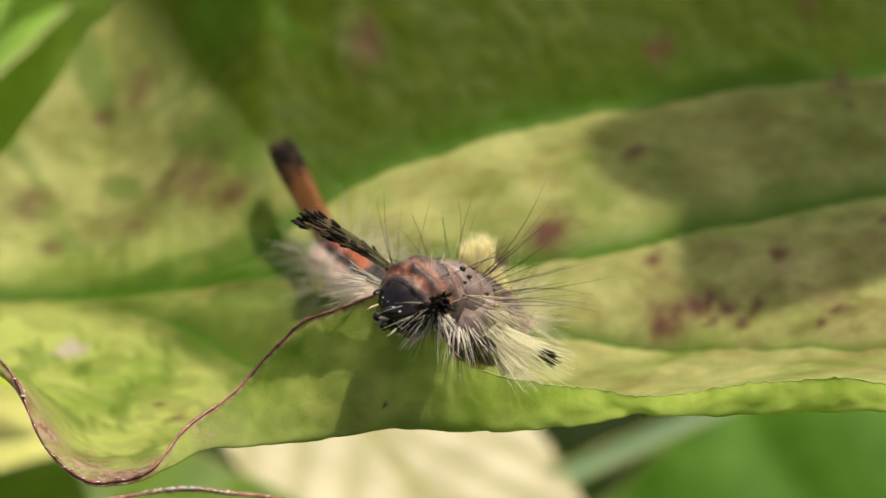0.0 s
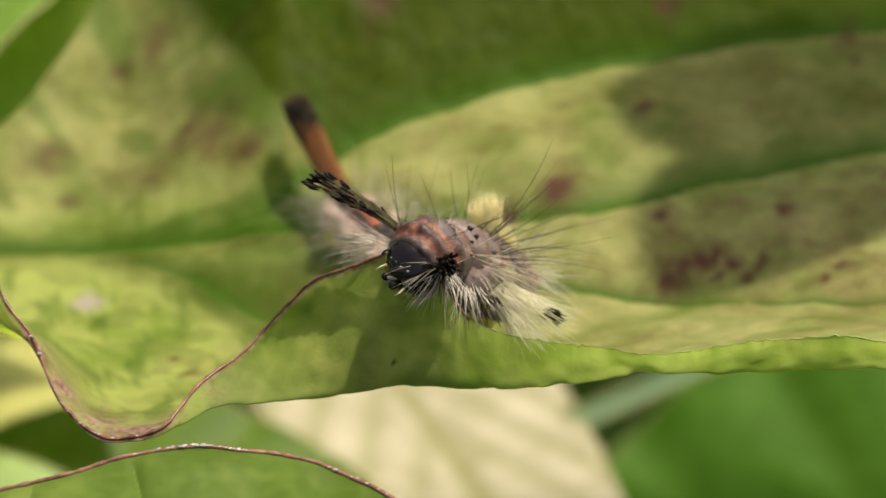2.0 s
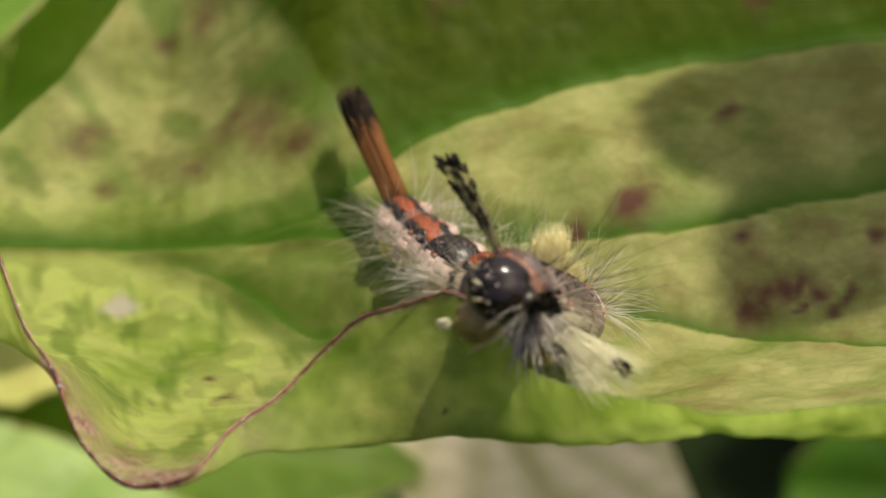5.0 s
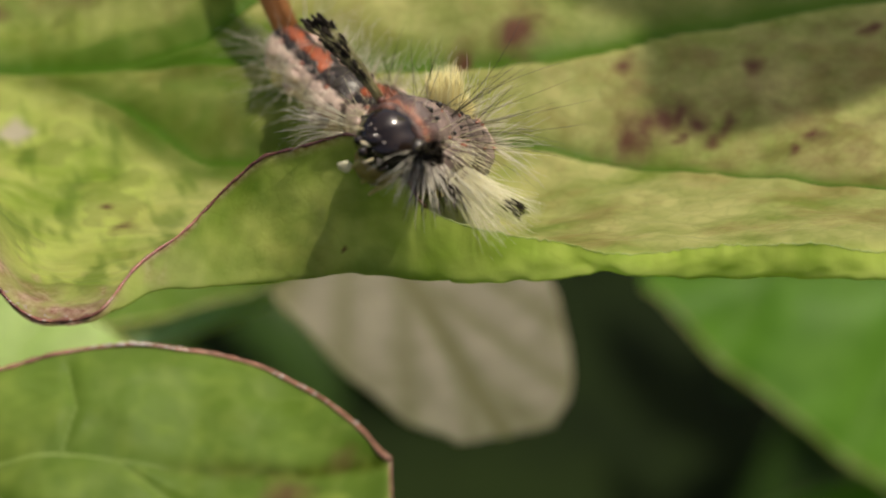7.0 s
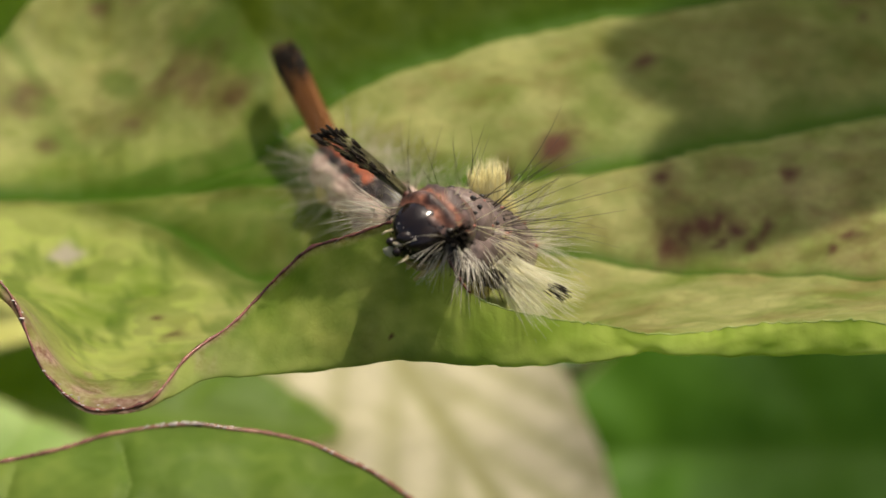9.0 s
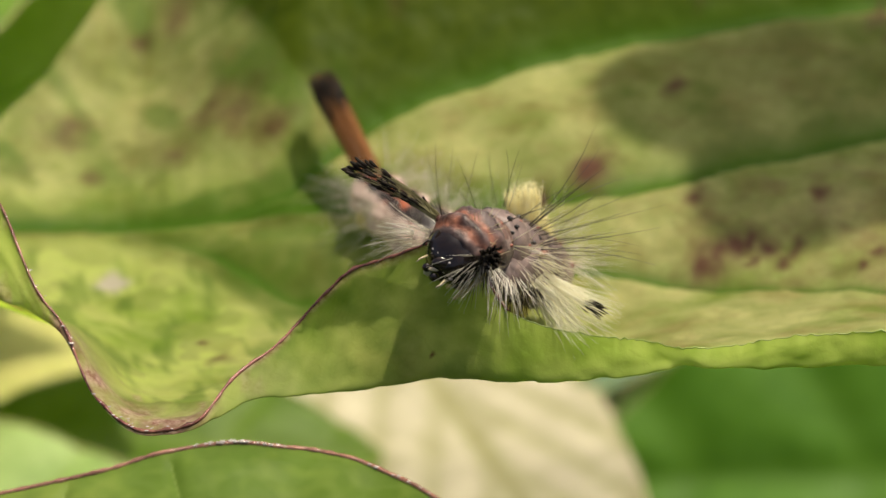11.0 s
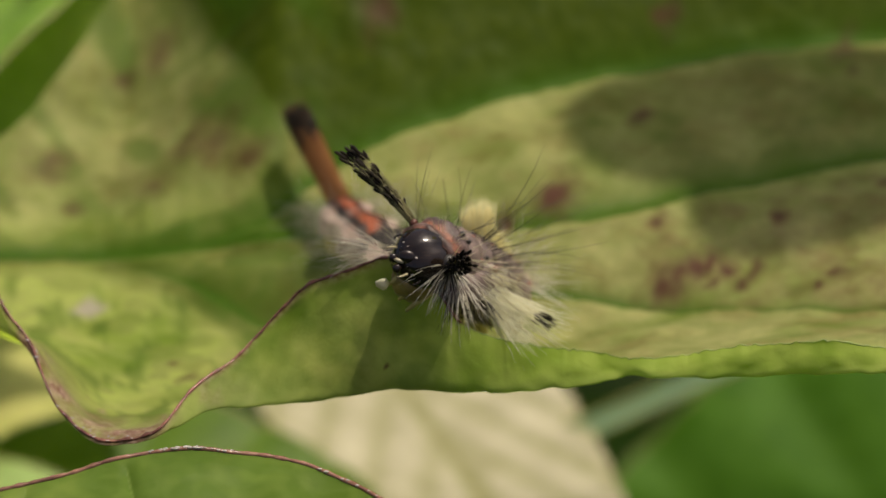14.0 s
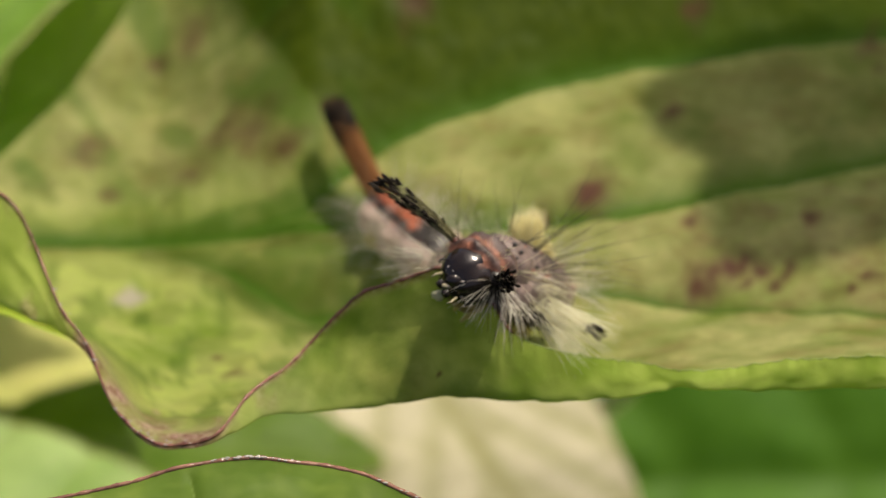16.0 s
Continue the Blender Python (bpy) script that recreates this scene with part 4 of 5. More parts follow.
def body_segment(parent, line, k, count, skin, stripe):
    """One ring of the body: a short bulging barrel round the line, with its back stripe on it."""
    span = len(line) - 1
    a, b = k / count, (k + 1) / count
    idx = np.linspace(a * span, b * span, 9)
    pts = np.array([[np.interp(q, range(len(line)), line[:, c]) for c in range(3)] for q in idx])
    fat = np.interp(k, (0, 1, 3, 6, 9, count - 1), (1.5, 1.65, 1.7, 1.65, 1.55, 1.15))
    radii = fat * (0.84 + 0.16 * np.sin(np.linspace(0, math.pi, 9)) ** 0.6)
    rng = random.Random(k)
    verts, faces, sides = [], [], 36
    tan = np.gradient(pts, axis=0)
    ups = []
    for i in range(9):
        t = Vector(tan[i]).normalized()
        s = t.cross(Vector((0, 0, 1))).normalized()
        up = s.cross(t).normalized()
        ups.append((s, up))
        for j in range(sides):
            w = 2 * math.pi * j / sides
            r = radii[i] * (1 + 0.05 * noise.noise(Vector((k * 3.1, i * 0.6, 2 * math.cos(w) + 3 * math.sin(w)))) + 0.035 * noise.noise(Vector((k * 1.7 + i * 0.8, 6 * math.cos(w), 6 * math.sin(w)))))
            p = Vector(pts[i]) + s * (r * math.cos(w)) + up * (0.95 * r * math.sin(w))
            verts.append(p)
    for i in range(8):
        for j in range(sides):
            faces.append((i * sides + j, i * sides + (j + 1) % sides, (i + 1) * sides + (j + 1) % sides, (i + 1) * sides + j))
    faces.append(tuple(range(sides))[::-1])
    faces.append(tuple(8 * sides + j for j in range(sides)))
    seg = mesh_object("body_segment", verts, faces, skin, parent)
    # a raised stripe patch along the back, and one on each flank
    for name, mat, lo, hi, lift, first, last in stripe:
        sv, sf, m = [], [], 13
        for i in range(first, last + 1):
            for j in range(m):
                ragged = 22 * noise.noise(Vector((k * 2.3 + i * 0.9, j * 0.2, lo)))
                w = radians(lo + ragged + (hi - lo) * j / (m - 1))
                edge = 0.0 if 0 < j < m - 1 and first < i < last else -0.07
                r = radii[i] + lift + edge + 0.06 * noise.noise(Vector((k * 5.1, i * 1.3, j * 0.8)))
                s, up = ups[i]
                sv.append(Vector(pts[i]) + s * (r * math.cos(w)) + up * (0.95 * r * math.sin(w)))
        for i in range(last - first):
            for j in range(m - 1):
                sf.append((i * m + j, i * m + j + 1, (i + 1) * m + j + 1, (i + 1) * m + j))
        mesh_object(name, sv, sf, mat, seg)
    mid = Vector(pts[4])
    s, up = ups[4]
    for w in (12, 52, 128, 168):
        c = mid + s * (radii[4] * math.cos(radians(w))) + up * (0.95 * radii[4] * math.sin(radians(w)))
        mesh_object("wart", *ball(c, (0.14, 0.14, 0.12) if k > 4 else (0.09, 0.09, 0.08), 6, 9), RED_WART, seg)
    return mid, s, up, radii[4], seg


CRAWLER = {}


def pencil(name, parent, root, way, length, count, seed, label, spread=8.0, shaft=None, tip=None, bend=Vector((0, 0, 0)), radius=0.018, flare=1.0, shortest=0.30):
    """A long brush of dark hairs, each of which ends in a feathery club."""
    rng = random.Random(seed)
    way = Vector(way).normalized()
    a = way.orthogonal().normalized()
    b = way.cross(a)
    wart = mesh_object(name, *ball(Vector(root), (0.2, 0.2, 0.2), 8, 10), RED_BROWN, parent, label)
    for i in range(count):
        r, w = math.sqrt(rng.random()), rng.uniform(0, 6.283)
        off = a * (r * math.cos(w)) + b * (r * math.sin(w))
        reach = length * (shortest + (1 - shortest) * rng.random() ** 0.9)
        line = []
        for k in range(6):
            s = k / 5 * reach / length
            line.append(Vector(root) + off * (0.16 + math.tan(radians(spread)) * length * s * flare * 0.75) + way * (length * s) + bend * s * s)
        d = (line[5] - line[4]).normalized()
        size = rng.uniform(0.65, 1.05)
        shaft_v, shaft_f = tube(line, radius * 0.75, 3)
        out = (d + off * rng.uniform(0.1, 0.75) * min(1.0, radius / 0.018)).normalized()
        club = [line[5] - d * 0.30 * size, line[5] - d * 0.10 * size, line[5] + out * 0.13 * size, line[5] + out * 0.24 * size]
        club_v, club_f = tube(club, [radius * 1.0, radius * 4.2 * size, radius * 4.6 * size, radius * 1.2], 5)
        v, f = joined([(shaft_v, shaft_f), (club_v, club_f)])
        hair = mesh_object("pencil_hair", v, f, shaft or HAIR_SHAFT, wart if parent is CRAWLER.get("thing") else parent)
        hair.data.materials.append(tip or HAIR_BLACK)
        hair.data.polygons.foreach_set("material_index", [0] * len(shaft_f) + [1] * len(club_f))
    return wart


def tussock(parent, root, tall, count, seed):
    """A dense upright brush of pale yellow hairs, highest in its middle."""
    rng = random.Random(seed)
    pieces = []
    for _ in range(count):
        r, w = math.sqrt(rng.random()), rng.uniform(0, 6.283)
        off = cv(math.cos(w), 0, math.sin(w)) * r
        way = cv(-0.04, 1, 0) + off * 0.16
        pieces.append(strand(root + off * 0.6, way, tall * (1.0 - 0.2 * r * r + 0.08 * r * math.cos(w)) * rng.uniform(0.68, 1.08), 0, 0.1, 0.018, rng))
    hair_stuff(mesh_object("tussock", *joined(pieces), HAIR_YELLOW, parent, "dense pale yellow hair brush"))


def lumpy(centre, radii):
    """A soft rounded swelling with folds."""
    v, f = ball((0, 0, 0), radii, 20, 28)
    return [centre + Vector(p) * (1 + 0.14 * noise.noise(Vector(p) * 2.2) + 0.07 * noise.noise(Vector(p) * 6)) for p in v], f


def flake(centre):
    """A small uneven chip."""
    v, f = ball((0, 0, 0), (0.3, 0.16, 0.24), 8, 12)
    return [centre + Vector(p) * (1 + 0.5 * noise.noise(Vector(p) * 6)) for p in v], f


def build_caterpillar():
    thing = CRAWLER["thing"] = empty("caterpillar", "hairy grey caterpillar with yellow tuft and black pencils on leaf", "caterpillar")
    line = spline(SPINE, 60)
    count = 12
    for k in range(count):
        if k == 0:
            stripes = [("back_stripe", DULL_SKIN, 15, 150, 0.03, 2, 6)]
        elif k < 5:
            stripes = [("flank_stripe", DULL_SKIN, 190, 232, 0.02, 1, 7), ("flank_stripe", DULL_SKIN, -52, -14, 0.02, 1, 7)]
        else:
            stripes = [("back_stripe", BLACK_SKIN if k % 3 == 0 else ORANGE, 70, 110, 0.05, 0, 8),
                       ("dark_line", BLACK_SKIN, 106, 126, 0.045, 0, 8), ("dark_line", BLACK_SKIN, 54, 74, 0.045, 0, 8),
                       ("flank_stripe", PALE_SKIN, 124, 215, 0.04, 0, 8), ("flank_stripe", PALE_SKIN, -35, 56, 0.04, 0, 8)]
        mid, s, up, r, seg = body_segment(thing, line, k, count, GREY_SKIN, stripes)
        # bristles from the warts
        for q, w in enumerate((12, 52, 128, 168)):
            out = s * math.cos(radians(w)) + up * math.sin(radians(w))
            c = mid + out * r
            if k < 5:
                tuft("bristle_tuft", seg, HAIR_CREAM if w in (12, 168) else HAIR_DARK, c, out, 4 if w in (12, 168) else 2, 40,
                     2.4 if w in (12, 168) else 3.6, 0.015, 0.1, 0.22, 0.2, seed=k * 10 + q)
            else:
                tuft("bristle_tuft", seg, HAIR_WHITE, c, out, 30 if w in (12, 168) else 12, 55, 3.0, 0.013, 0.1, 0.3, 0.35, seed=k * 10 + q)
        # soft pale swellings on the hind flanks
        if k > 5:
            for w, size in ((-6, 0.5), (22, 0.46), (40, 0.3), (140, 0.3), (158, 0.46), (186, 0.5)):
                c = mid + (s * math.cos(radians(w)) + up * (0.95 * math.sin(radians(w)))) * (r * 0.9)
                mesh_object("flank_swelling", *ball(c, (size, size, size * 0.85), 8, 12), PALE_SKIN, seg)
        # dark bumps along the top of the front body
        if k < 4:
            rng = random.Random(300 + k)
            for q in range(17):
                w = radians(rng.gauss(80, 26) if q < 9 else rng.uniform(-40, 150))
                c = mid + Vector(line[min(5 * k + q % 5, 59)] - line[5 * k + 2]) * rng.uniform(0.7, 1.1) + (s * math.cos(w) + up * (0.95 * math.sin(w))) * (r * 0.95)
                size = rng.uniform(0.09, 0.17) if q < 9 else rng.uniform(0.05, 0.12)
                mesh_object("dark_bump", *ball(c, (size, size * 0.85, size * 0.8), 5, 7), BLACK_SKIN, seg)
        # soft belly feet
        if k in (5, 6, 7, 8, 11):
            for sd in (-1, 1):
                c = mid + s * (sd * 0.75) - up * (r * 0.85)
                mesh_object("proleg", *ball(c, (0.45, 0.45, 0.6), 7, 10), YELLOW_SKIN, thing)
    # the yellow brushes on the back
    for q, (root, tall, n) in enumerate((((2.05, -4.3, 4.75), 2.15, 460), ((2.5, -2.2, 2.9), 1.6, 200), ((2.7, 0.0, 1.2), 1.4, 200))):
        tussock(thing, Vector(root), tall, n, 50 + q)
    # long hairs that fan out to the side of the front body
    for q, (root, way, n, spread, length, mat, rad, droop) in enumerate((
            ((2.3, -6.6, 6.3), cv(0.75, 0.62, 0.05), 10, 30, 5.6, HAIR_DARK, 0.018, 0.0),
            ((2.7, -7.0, 5.6), cv(0.95, 0.2, 0.1), 11, 26, 5.4, HAIR_DARK, 0.018, 0.05),
            ((1.2, -6.2, 7.0), cv(0.15, 0.95, 0.0), 4, 34, 3.0, HAIR_DARK, 0.014, 0.0),
            ((2.5, -7.6, 5.4), cv(0.95, -0.15, 0.3), 11, 40, 2.6, HAIR_CREAM, 0.02, 0.1),
            ((2.0, -8.4, 5.6), cv(0.75, -0.5, 0.45), 12, 30, 2.2, HAIR_WHITE, 0.018, 0.15),
            ((1.3, -9.7, 5.5), cv(0.12, -0.93, 0.35), 30, 34, 2.0, HAIR_WHITE, 0.021, 0.2),
            ((1.6, -9.5, 5.3), cv(0.2, -0.9, 0.4), 14, 38, 1.9, HAIR_BLACK, 0.018, 0.15),
            ((2.0, -9.5, 4.85), cv(0.15, -0.95, 0.3), 36, 30, 1.25, HAIR_BLACK, 0.022, 0.1),
            ((2.5, -8.2, 5.2), cv(0.62, -0.66, 0.4), 22, 24, 2.3, HAIR_CREAM, 0.016, 0.1),
            ((-2.0, -6.6, 5.6), cv(-0.95, 0.12, 0.1), 22, 34, 2.6, HAIR_WHITE, 0.016, 0.1),
            ((-2.6, -7.9, 6.75), cv(-0.95, 0.16, 0.05), 16, 26, 2.3, HAIR_WHITE, 0.026, 0.2))):
        tuft("side_hair", thing, mat, root, way, n, spread, length, rad, droop, 0.25, 0.6, seed=70 + q)
    mesh_object("side_wart", *ball(Vector((2.84, -7.0, 5.15)), (0.15, 0.14, 0.16), 8, 12), RED_WART, thing, "small red side wart")
    # belly side below the head
    mesh_object("belly", *tube(spline([(0.5, -9.1, 5.5), (1.0, -8.4, 4.9), (2.0, -6.8, 4.3), (2.6, -4.6, 3.2)], 14), [0.4, 0.8, 1.0, 1.05, 1.05, 1.05, 1.05, 1.05, 1.0, 1.0, 1.0, 0.95, 0.9, 0.6], 14), GREY_SKIN, thing, "grey-brown underside")
    # the drooping pale plume with its dark end
    root = Vector((2.6, -8.3, 4.5))
    tuft("plume", thing, HAIR_PLUME, root, Vector((5.25, -10.7, 3.15)) - root, 330, 17, 3.9, 0.015, 0.0, 0.2, 0.6, "cream hair plume", seed=90, even=0.45)
    pencil("plume_pencil", thing, (2.9, -8.5, 4.75), Vector((5.2, -10.2, 4.25)) - Vector((2.9, -8.5, 4.75)), 2.9, 46, 91, "dark tipped hair pencil", 5, shaft=HAIR_CREAM, shortest=0.74, radius=0.0055)
    # the tail brush
    rng = random.Random(5)
    root, tip = Vector((-4.9, 10.2, -1.0)), Vector((-7.6, 16.6, 1.2))
    stalks, ends = [], []
    way = tip - root
    a = way.normalized().orthogonal()
    b = way.normalized().cross(a)
    for _ in range(330):
        r, w = math.sqrt(rng.random()), rng.uniform(0, 6.283)
        off = a * (r * math.cos(w)) + b * (r * math.sin(w))
        reach = rng.uniform(0.80, 1.03) - 0.08 * r * r
        pts = [root + way * (reach * q / 5) + off * (0.46 + 0.16 * (reach * q / 5) ** 2) for q in range(6)]
        stalks.append(tube(pts, 0.028, 3))
        d = (pts[5] - pts[4]).normalized()
        ends.append(tube([pts[5] - d * 1.5, pts[5] - d * 0.6, pts[5] + d * 0.1], [0.03, 0.055, 0.02], 4))
    hair_stuff(mesh_object("tail_pencil", *joined(stalks), HAIR_BROWN, thing, "rusty brown tail hair pencil"))
    hair_stuff(mesh_object("tail_pencil_tip", *joined(ends), HAIR_BLACK, thing, "blackish feathery end of the tail pencil"))
    # clasping legs under the head
    for x, y, z in ((-1.5, -10.5, 6.75), (-1.1, -10.6, 6.1), (-0.8, -10.7, 5.6)):
        leg = spline([(x + 1.4, y + 1.3, z + 0.3), (x + 0.45, y - 0.1, z + 0.2), (x - 0.1, y - 0.1, z - 0.3)], 8)
        mesh_object("leg", *tube(leg, np.linspace(0.26, 0.07, 8), 8), YELLOW_SKIN, thing, "pale yellow jointed leg")
    # the soft throat below the head, and a pale crumb of leaf held there
    mesh_object("throat", *lumpy(Vector(HEAD_AT) + cv(0.35, -0.45, -0.25), (1.0, 0.85, 0.9)), THROAT, thing, "pale greenish yellow throat")
    mesh_object("leaf_crumb", *flake(Vector(HEAD_AT) + cv(-0.98, -0.62, 0.1)), HAIR_CREAM, thing, "pale crumb at the feet")
    # the head, which lifts and turns
    head = head_parts(thing)
    return thing, head, ruff_parts(thing), collar_parts(thing)


def head_parts(thing):
    """The head, built round its own centre; the camera side is -y."""
    v, f = ball((0, 0, 0), (1.32, 1.16, 1.3), 24, 32)
    shaped = []
    for x, y, z in v:
        p = Vector((x, y, z))
        groove = math.exp(-(p.x / 0.16) ** 2) * (0.10 if p.z > -0.4 else 0.02)
        lower = max(0.0, -p.z / 1.38)
        p.x *= 1 - 0.25 * lower * lower
        p *= 1 - groove * 0.8 + 0.03 * noise.noise(p * 2.0) + 0.016 * noise.noise(p * 5.0)
        shaped.append(p)
    face = cv(-0.25, -0.1, 0.95).normalized()
    down = cv(-0.8, -0.6, -0.2)
    down = (down - face * down.dot(face)).normalized()
    lean = Matrix((face.cross(down), -face, -down)).transposed()
    head = mesh_object("head", [lean @ p for p in shaped], f, HEAD_BLACK, thing, "glossy black head capsule")
    head.location = Vector(HEAD_AT) * MM

    def at(x, y, z):
        return lean @ Vector((x, y, z))
    for sx in (-1, 1):
        for q in range(5):
            w = radians(-40 + q * 26)
            mesh_object("eye_spot", *ball(at(sx * (1.0 + 0.12 * math.cos(w)), -0.62 - 0.16 * math.cos(w), -0.5 + 0.2 * math.sin(w)), (0.055, 0.055, 0.055), 6, 8), HEAD_BLACK, head)
        mesh_object("feeler", *tube([at(sx * 0.62, -0.92, -0.72), at(sx * 0.68, -1.2, -0.95), at(sx * 0.66, -1.32, -1.12)], [0.06, 0.04, 0.022], 8), MOUTH, head)
        mesh_object("jaw", *ball(at(sx * 0.24, -0.98, -1.02), (0.2, 0.15, 0.2), 8, 10), HEAD_BLACK, head)
    rng = random.Random(61)
    for _ in range(16):
        x, z = rng.uniform(-0.75, 0.75), rng.uniform(-0.85, 0.15)
        y = -1.1 * math.sqrt(max(0.05, 1 - (x / 1.3) ** 2 - (z / 1.3) ** 2))
        size = rng.uniform(0.025, 0.06)
        mesh_object("face_fleck", *ball(at(x, y, z), (size * 1.6, size, size), 5, 7), GLINT_FLECK, head)
    mesh_object("lip", *ball(at(0, -1.05, -0.78), (0.26, 0.1, 0.1), 8, 12), MOUTH, head)
    mesh_object("face_plate", *ball(at(0, -0.98, -0.45), (0.42, 0.2, 0.34), 8, 14), HEAD_BLACK, head)
    pencil("hair_pencil", head, cv(-0.68, 1.5, -0.5), cv(-0.77, 0.64, -0.05), 4.15, 84, 11, "black feathery hair pencil", 6.5, bend=cv(-0.5, -0.45, 0), shortest=0.16)
    tuft("long_hair", head, HAIR_DARK, cv(-0.55, 1.5, -0.5), cv(-0.25, 0.95, -0.1), 3, 20, 3.9, 0.015, 0, 0.3, 0.2, seed=23)
    return head


def collar_parts(thing):
    """The hump behind the head: mauve-brown skin in folds, with two dull orange bands that curve round the head."""
    at = cv(0.52, 0.42, -0.42)
    v, f = ball((0, 0, 0), (1.58, 1.5, 1.52), 34, 46)
    verts, band = [], []
    for p in v:
        p = Vector(p)
        ring = (p + at).length
        fold = 0.05 * math.sin(ring * 16) + 0.06 * noise.noise(p * 1.6) + 0.05 * noise.noise(p * 4.0) + 0.025 * noise.noise(p * 9.0)
        verts.append(p * (1 + fold))
        wave = ring + 0.10 * noise.noise(p * 2.4 + Vector((4, 0, 0)))
        band.append(max(math.exp(-((wave - 1.5) / 0.09) ** 2), math.exp(-((wave - 1.84) / 0.085) ** 2)) * (0.8 + 0.35 * noise.noise(p * 5.0)))
    collar = mesh_object("collar", verts, f, COLLAR_SKIN, thing, "mauve-brown hump with two dull orange bands", values={"band": band})
    collar.location = (Vector(HEAD_AT) + at) * MM
    rng = random.Random(77)
    for _ in range(15):
        w, h = rng.uniform(-0.4, 1.9), rng.uniform(-0.6, 0.5)
        c = (cv(math.cos(w), math.sin(w), h)).normalized() * 1.52
        size = rng.uniform(0.05, 0.12)
        mesh_object("dark_bump", *ball(c, (size, size, size * 0.8), 5, 7), BLACK_SKIN, collar)
    tuft("collar_hair", collar, HAIR_CREAM, cv(0.7, 0.7, 0.9), cv(0.5, 0.4, 0.6), 16, 50, 0.9, 0.012, 0.0, 0.3, 0.7, seed=25)
    return collar


RUFF_AT = cv(1.15, -0.05, 0.5)


def ruff_parts(thing):
    """The wart beside the head with its short black pencil and its fan of pale hairs, which swing as the head lifts."""
    ruff = mesh_object("collar_wart", *ball((0, 0, 0), (0.5, 0.46, 0.48), 10, 14), BLACK_SKIN, thing, "dark wart with a black pencil and a fan of pale hairs")
    ruff.location = (Vector(HEAD_AT) + RUFF_AT) * MM
    pencil("hair_pencil", ruff, (0, 0, 0), cv(0.14, 0.0, 1), 2.6, 110, 12, "black feathery hair pencil", 10)
    for q, (way, n, length, mat) in enumerate(((cv(-0.95, 0.0, 0.45), 12, 1.7, HAIR_WHITE), (cv(-0.9, -0.12, 0.5), 34, 1.5, HAIR_BLACK), (cv(-0.85, -0.38, 0.42), 24, 2.2, HAIR_WHITE), (cv(-0.5, -0.75, 0.4), 28, 2.4, HAIR_WHITE),
                                               (cv(-0.05, -0.95, 0.35), 28, 2.6, HAIR_WHITE), (cv(0.4, -0.85, 0.35), 22, 2.4, HAIR_WHITE), (cv(-0.3, -0.8, 0.2), 16, 1.8, HAIR_DARK),
                                               (cv(0.5, 0.3, 0.5), 10, 1.3, HAIR_CREAM), (cv(-0.35, -0.5, 0.8), 44, 1.05, HAIR_BLACK), (cv(-0.1, -0.9, 0.4), 18, 1.9, HAIR_BLACK))):
        tuft("ruff_hair", ruff, mat, cv(0, -0.1, 0.1) + way * 0.25, way, round(0.62 * n), 32, length, 0.019, 0.06, 0.2, 0.4, seed=120 + q, even=0.45)
    return ruff


CATERPILLAR, HEAD, RUFF, COLLAR = build_caterpillar()

# ---- overhanging leaves, out of sight above, whose shade lies on the big leaf ----
def across_sun(turn):
    along = Vector((math.cos(radians(turn)), math.sin(radians(turn)), 0))
    return (along - SUN_WAY * along.dot(SUN_WAY)).normalized()


def shade_leaf(spot, lift, length, width, turn, seed):
    base, flat = Vector(spot) + SUN_WAY * lift, across_sun(turn)
    return simple_leaf("overhanging_leaf", "unseen green leaf hanging above, shading the leaves below", LEAF_YELLOW, MARGIN_GREEN, length, width,
                       blade_frame(base - flat * length / 2, base + flat * length / 2, SUN_WAY), cup=0.05, sag=0.02, tip=0.75, seed=seed, group="overhanging leaves", blunt=0.5)


SHADE = [shade_leaf((18, 19.3, 0), 60, 22, 11, 8, 5), shade_leaf((18.2, 12.2, -1), 62, 14, 9.5, 10, 6)]
# two added unseen leaves that a gust swings across the sun, dimming leaves below
GUST_SPOTS = ((13, 46, -42), (40, 98, -74))
GUST = [shade_leaf(GUST_SPOTS[0], 480, 46, 44, 10, 7), shade_leaf(GUST_SPOTS[1], 480, 72, 62, 10, 8)]


def build_branch():
    """An unseen arching stem, added for the high shading leaves to hang from."""
    way = across_sun(10)
    near, far = (Vector(p) + SUN_WAY * 479.2 for p in GUST_SPOTS)
    fork = near + way * 150 + Vector((0, 30, 20))
    stem = spline([(480, 430, -262), (460, 400, 120), fork + Vector((60, 60, -30)), fork, near + way * 100, near + way * 70, near + way * 20, near - way * 24], 80)
    twig = spline([fork, far + way * 125, far + way * 90, far + way * 40, far, far - way * 38], 50)
    branch = tagged(new("overhanging_branch"), "unseen thin green branch, added to hold the shading leaves", "branch")
    mesh_object("stem", *tube(stem, np.linspace(4.5, 1.0, 80), 8), STEM, branch)
    mesh_object("twig", *tube(twig, np.linspace(1.8, 0.7, 50), 8), STEM, branch)


build_branch()


# ---- movements ----
def head_pose(r):
    """r 0: the head lowered to the leaf; 1: lifted and turned."""
    turn = Matrix.Rotation(radians(-24 * r), 3, RIGHT) @ Matrix.Rotation(radians(20 * r), 3, UPWARD) @ Matrix.Rotation(radians(-33 * r), 3, TOWARDS)
    place = Vector(HEAD_AT) + cv(1.3 * r, 0.9 * r, 0.5 * r)
    m = turn.to_4x4()
    m.translation = place * MM
    return m


def ruff_pose(r):
    m = Matrix.Rotation(radians(20 * r), 4, UPWARD) @ Matrix.Rotation(radians(24 * r), 4, TOWARDS)
    m.translation = head_pose(r) @ (RUFF_AT * MM)
    return m


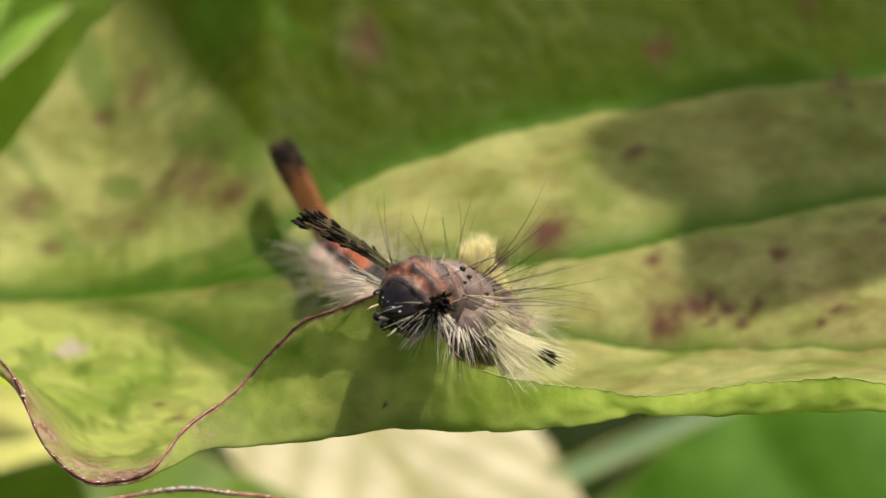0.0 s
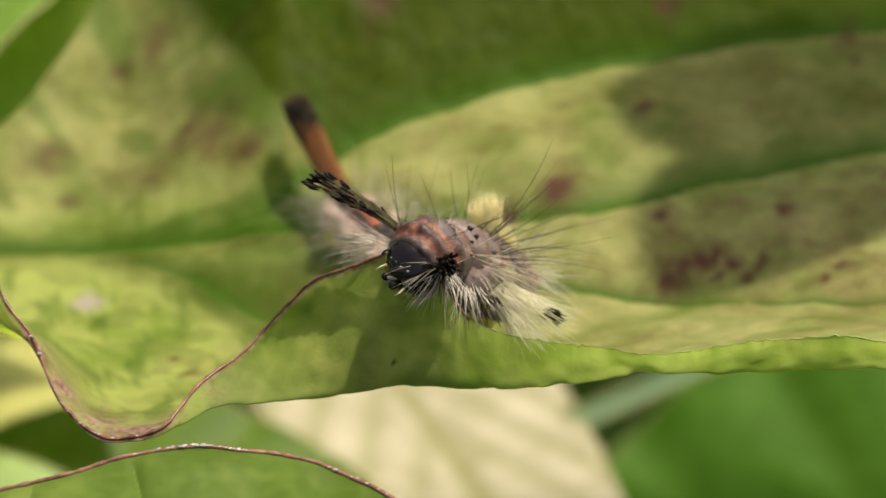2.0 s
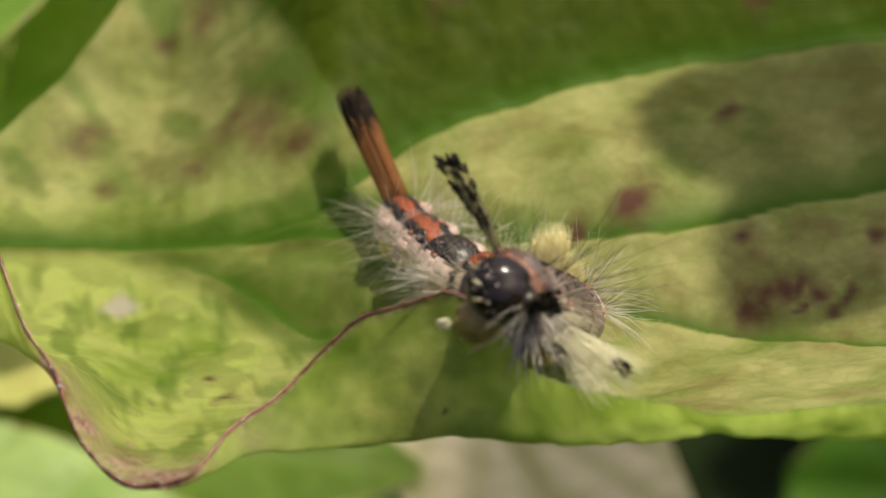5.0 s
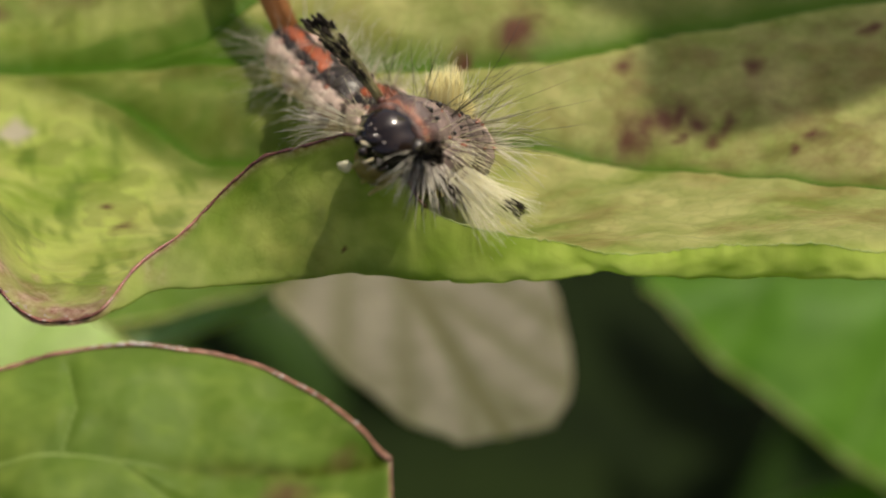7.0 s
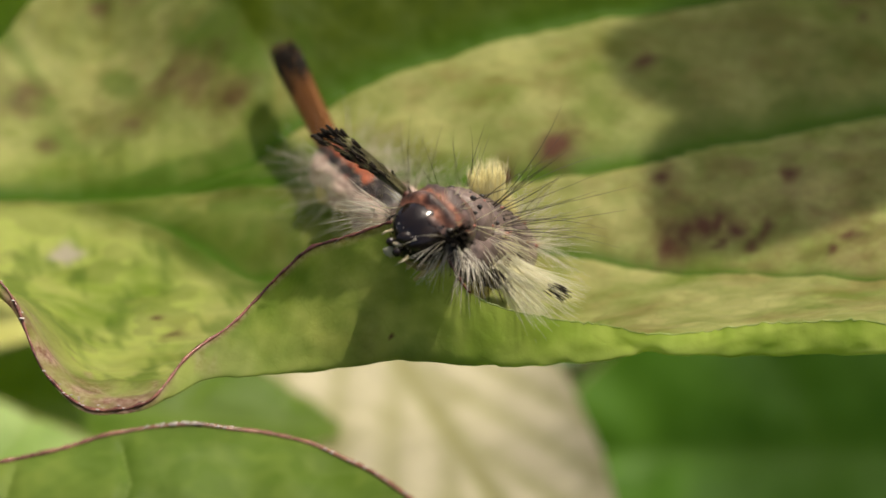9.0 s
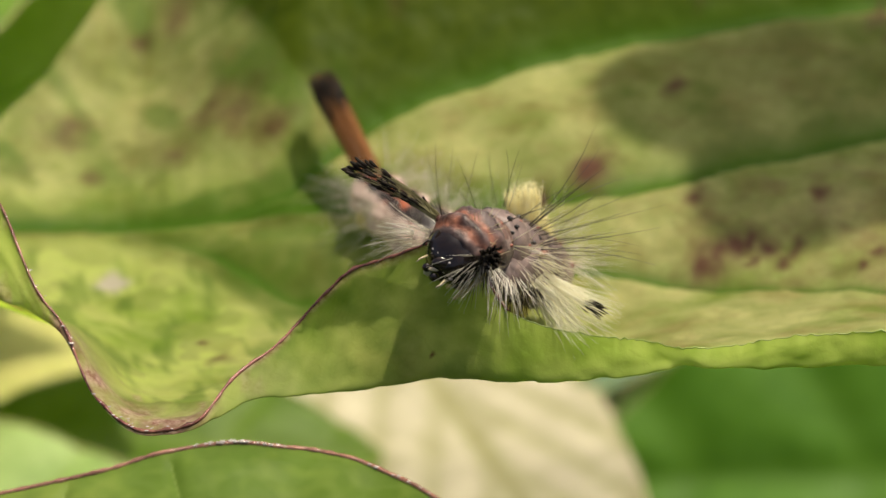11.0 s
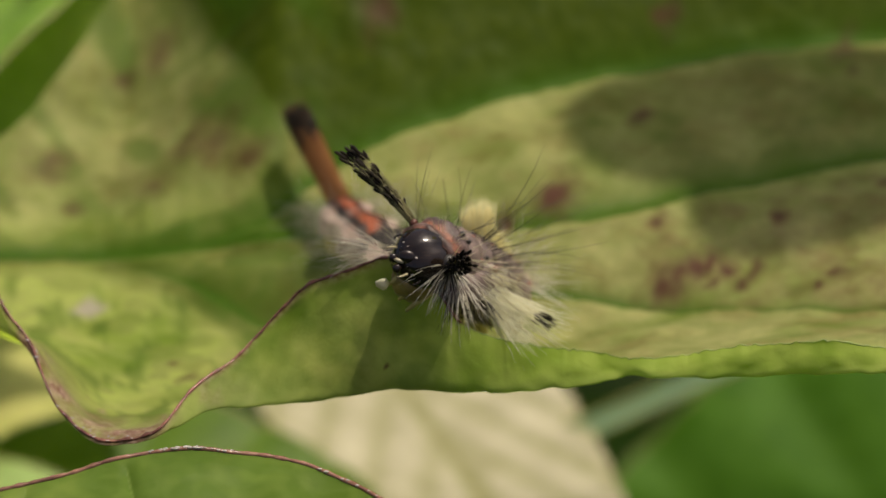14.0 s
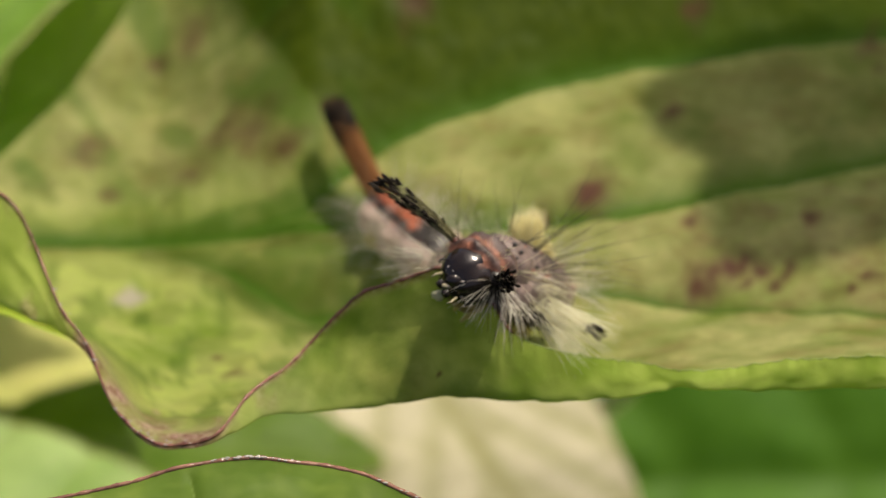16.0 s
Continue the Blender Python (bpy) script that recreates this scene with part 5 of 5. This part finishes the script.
LIFTS = ((0, 0), (1.0, 0.02), (2.0, 0.0), (2.5, -0.04), (2.7, 0.62), (3.0, 0.97), (3.5, 0.95), (3.7, 0.9), (5.8, 0.76), (6.0, 0.72), (6.5, 0.6), (7.0, 0.5), (7.5, 0.5),
         (8.0, 0.36), (8.5, 0.28), (8.7, 0.22), (9.8, 0.05), (10.8, 0.03), (12.0, 0.0), (12.6, 0.02), (13.0, 0.62), (13.5, 0.58), (14.0, 0.48), (15.0, 0.46), (15.5, 0.38), (16.0, 0.2))


def motions():
    walk(HEAD, [(t, head_pose(r)) for t, r in LIFTS])
    walk(COLLAR, [(t, Matrix.Translation((Vector(HEAD_AT) + cv(0.52 + 1.25 * r, 0.42 + 0.3 * r, -0.42 - 0.5 * r)) * MM)) for t, r in LIFTS])
    walk(RUFF, [(t, ruff_pose(r)) for t, r in LIFTS])
    for k, leaf in enumerate(SHADE):
        rest = leaf.matrix_basis.copy()
        rows = []
        for q in range(17):
            t = q * SECONDS / 16
            sway = 1.2 * math.sin(0.9 * t + k * 1.3) + 0.6 * math.sin(1.7 * t + k)
            sway += (1.0 if k == 0 else 0.0) * min(1.0, max(0.0, (2.9 - t) / 1.5))
            early = min(1.0, max(0.0, (10.4 - t) / 1.6)) if k else 0.0
            rows.append((t, Matrix.Translation(Vector(((sway - 1.0 * early) * MM, (0.5 * sway - 1.5 * early) * MM, 0))) @ rest))
        walk(leaf, rows)
    swing = ((0, 1.0), (2.0, 0.97), (2.6, 0.85), (3.0, 0.36), (3.3, 0.16), (3.7, 0.1), (5.0, 0.1), (6.0, 0.06), (6.5, 0.05), (7.0, 0.04), (7.5, 0.1), (7.9, 0.28), (8.4, 0.12), (8.8, 0.25), (10.0, 0.9), (12.0, 1.0), (SECONDS, 0.97))
    lull = ((0, 1.0), (2.8, 0.8), (3.4, 0.15), (3.7, 0.1), (5.0, 0.25), (6.0, 0.5), (7.0, 0.5), (7.25, 0.65), (7.5, 0.7), (8.0, 0.2), (8.7, 0.1), (10.0, 0.9), (12.0, 1.0), (SECONDS, 0.97))
    for leaf, reach, rows in zip(GUST, (1.0, 1.6), (swing, lull)):
        rest = leaf.matrix_basis.copy()
        walk(leaf, [(t, Matrix.Translation(across_sun(10) * (47 * reach * s * MM)) @ rest) for t, s in rows])
    # the same gust pushes the deep green leaves aside
    for leaf in DEEP:
        rest = leaf.matrix_basis.copy()
        walk(leaf, [(t, Matrix.Translation(Vector((12, 3, -2)) * (s * MM)) @ rest)
                    for t, s in ((0, 0.0), (2.8, 0.02), (3.5, 0.35), (4.4, 0.9), (6.0, 1.0), (7.0, 1.0), (7.3, 0.95), (7.5, 0.6), (7.7, 0.2), (7.9, 0.0), (11.0, 0.03), (SECONDS, 0.0))])


motions()
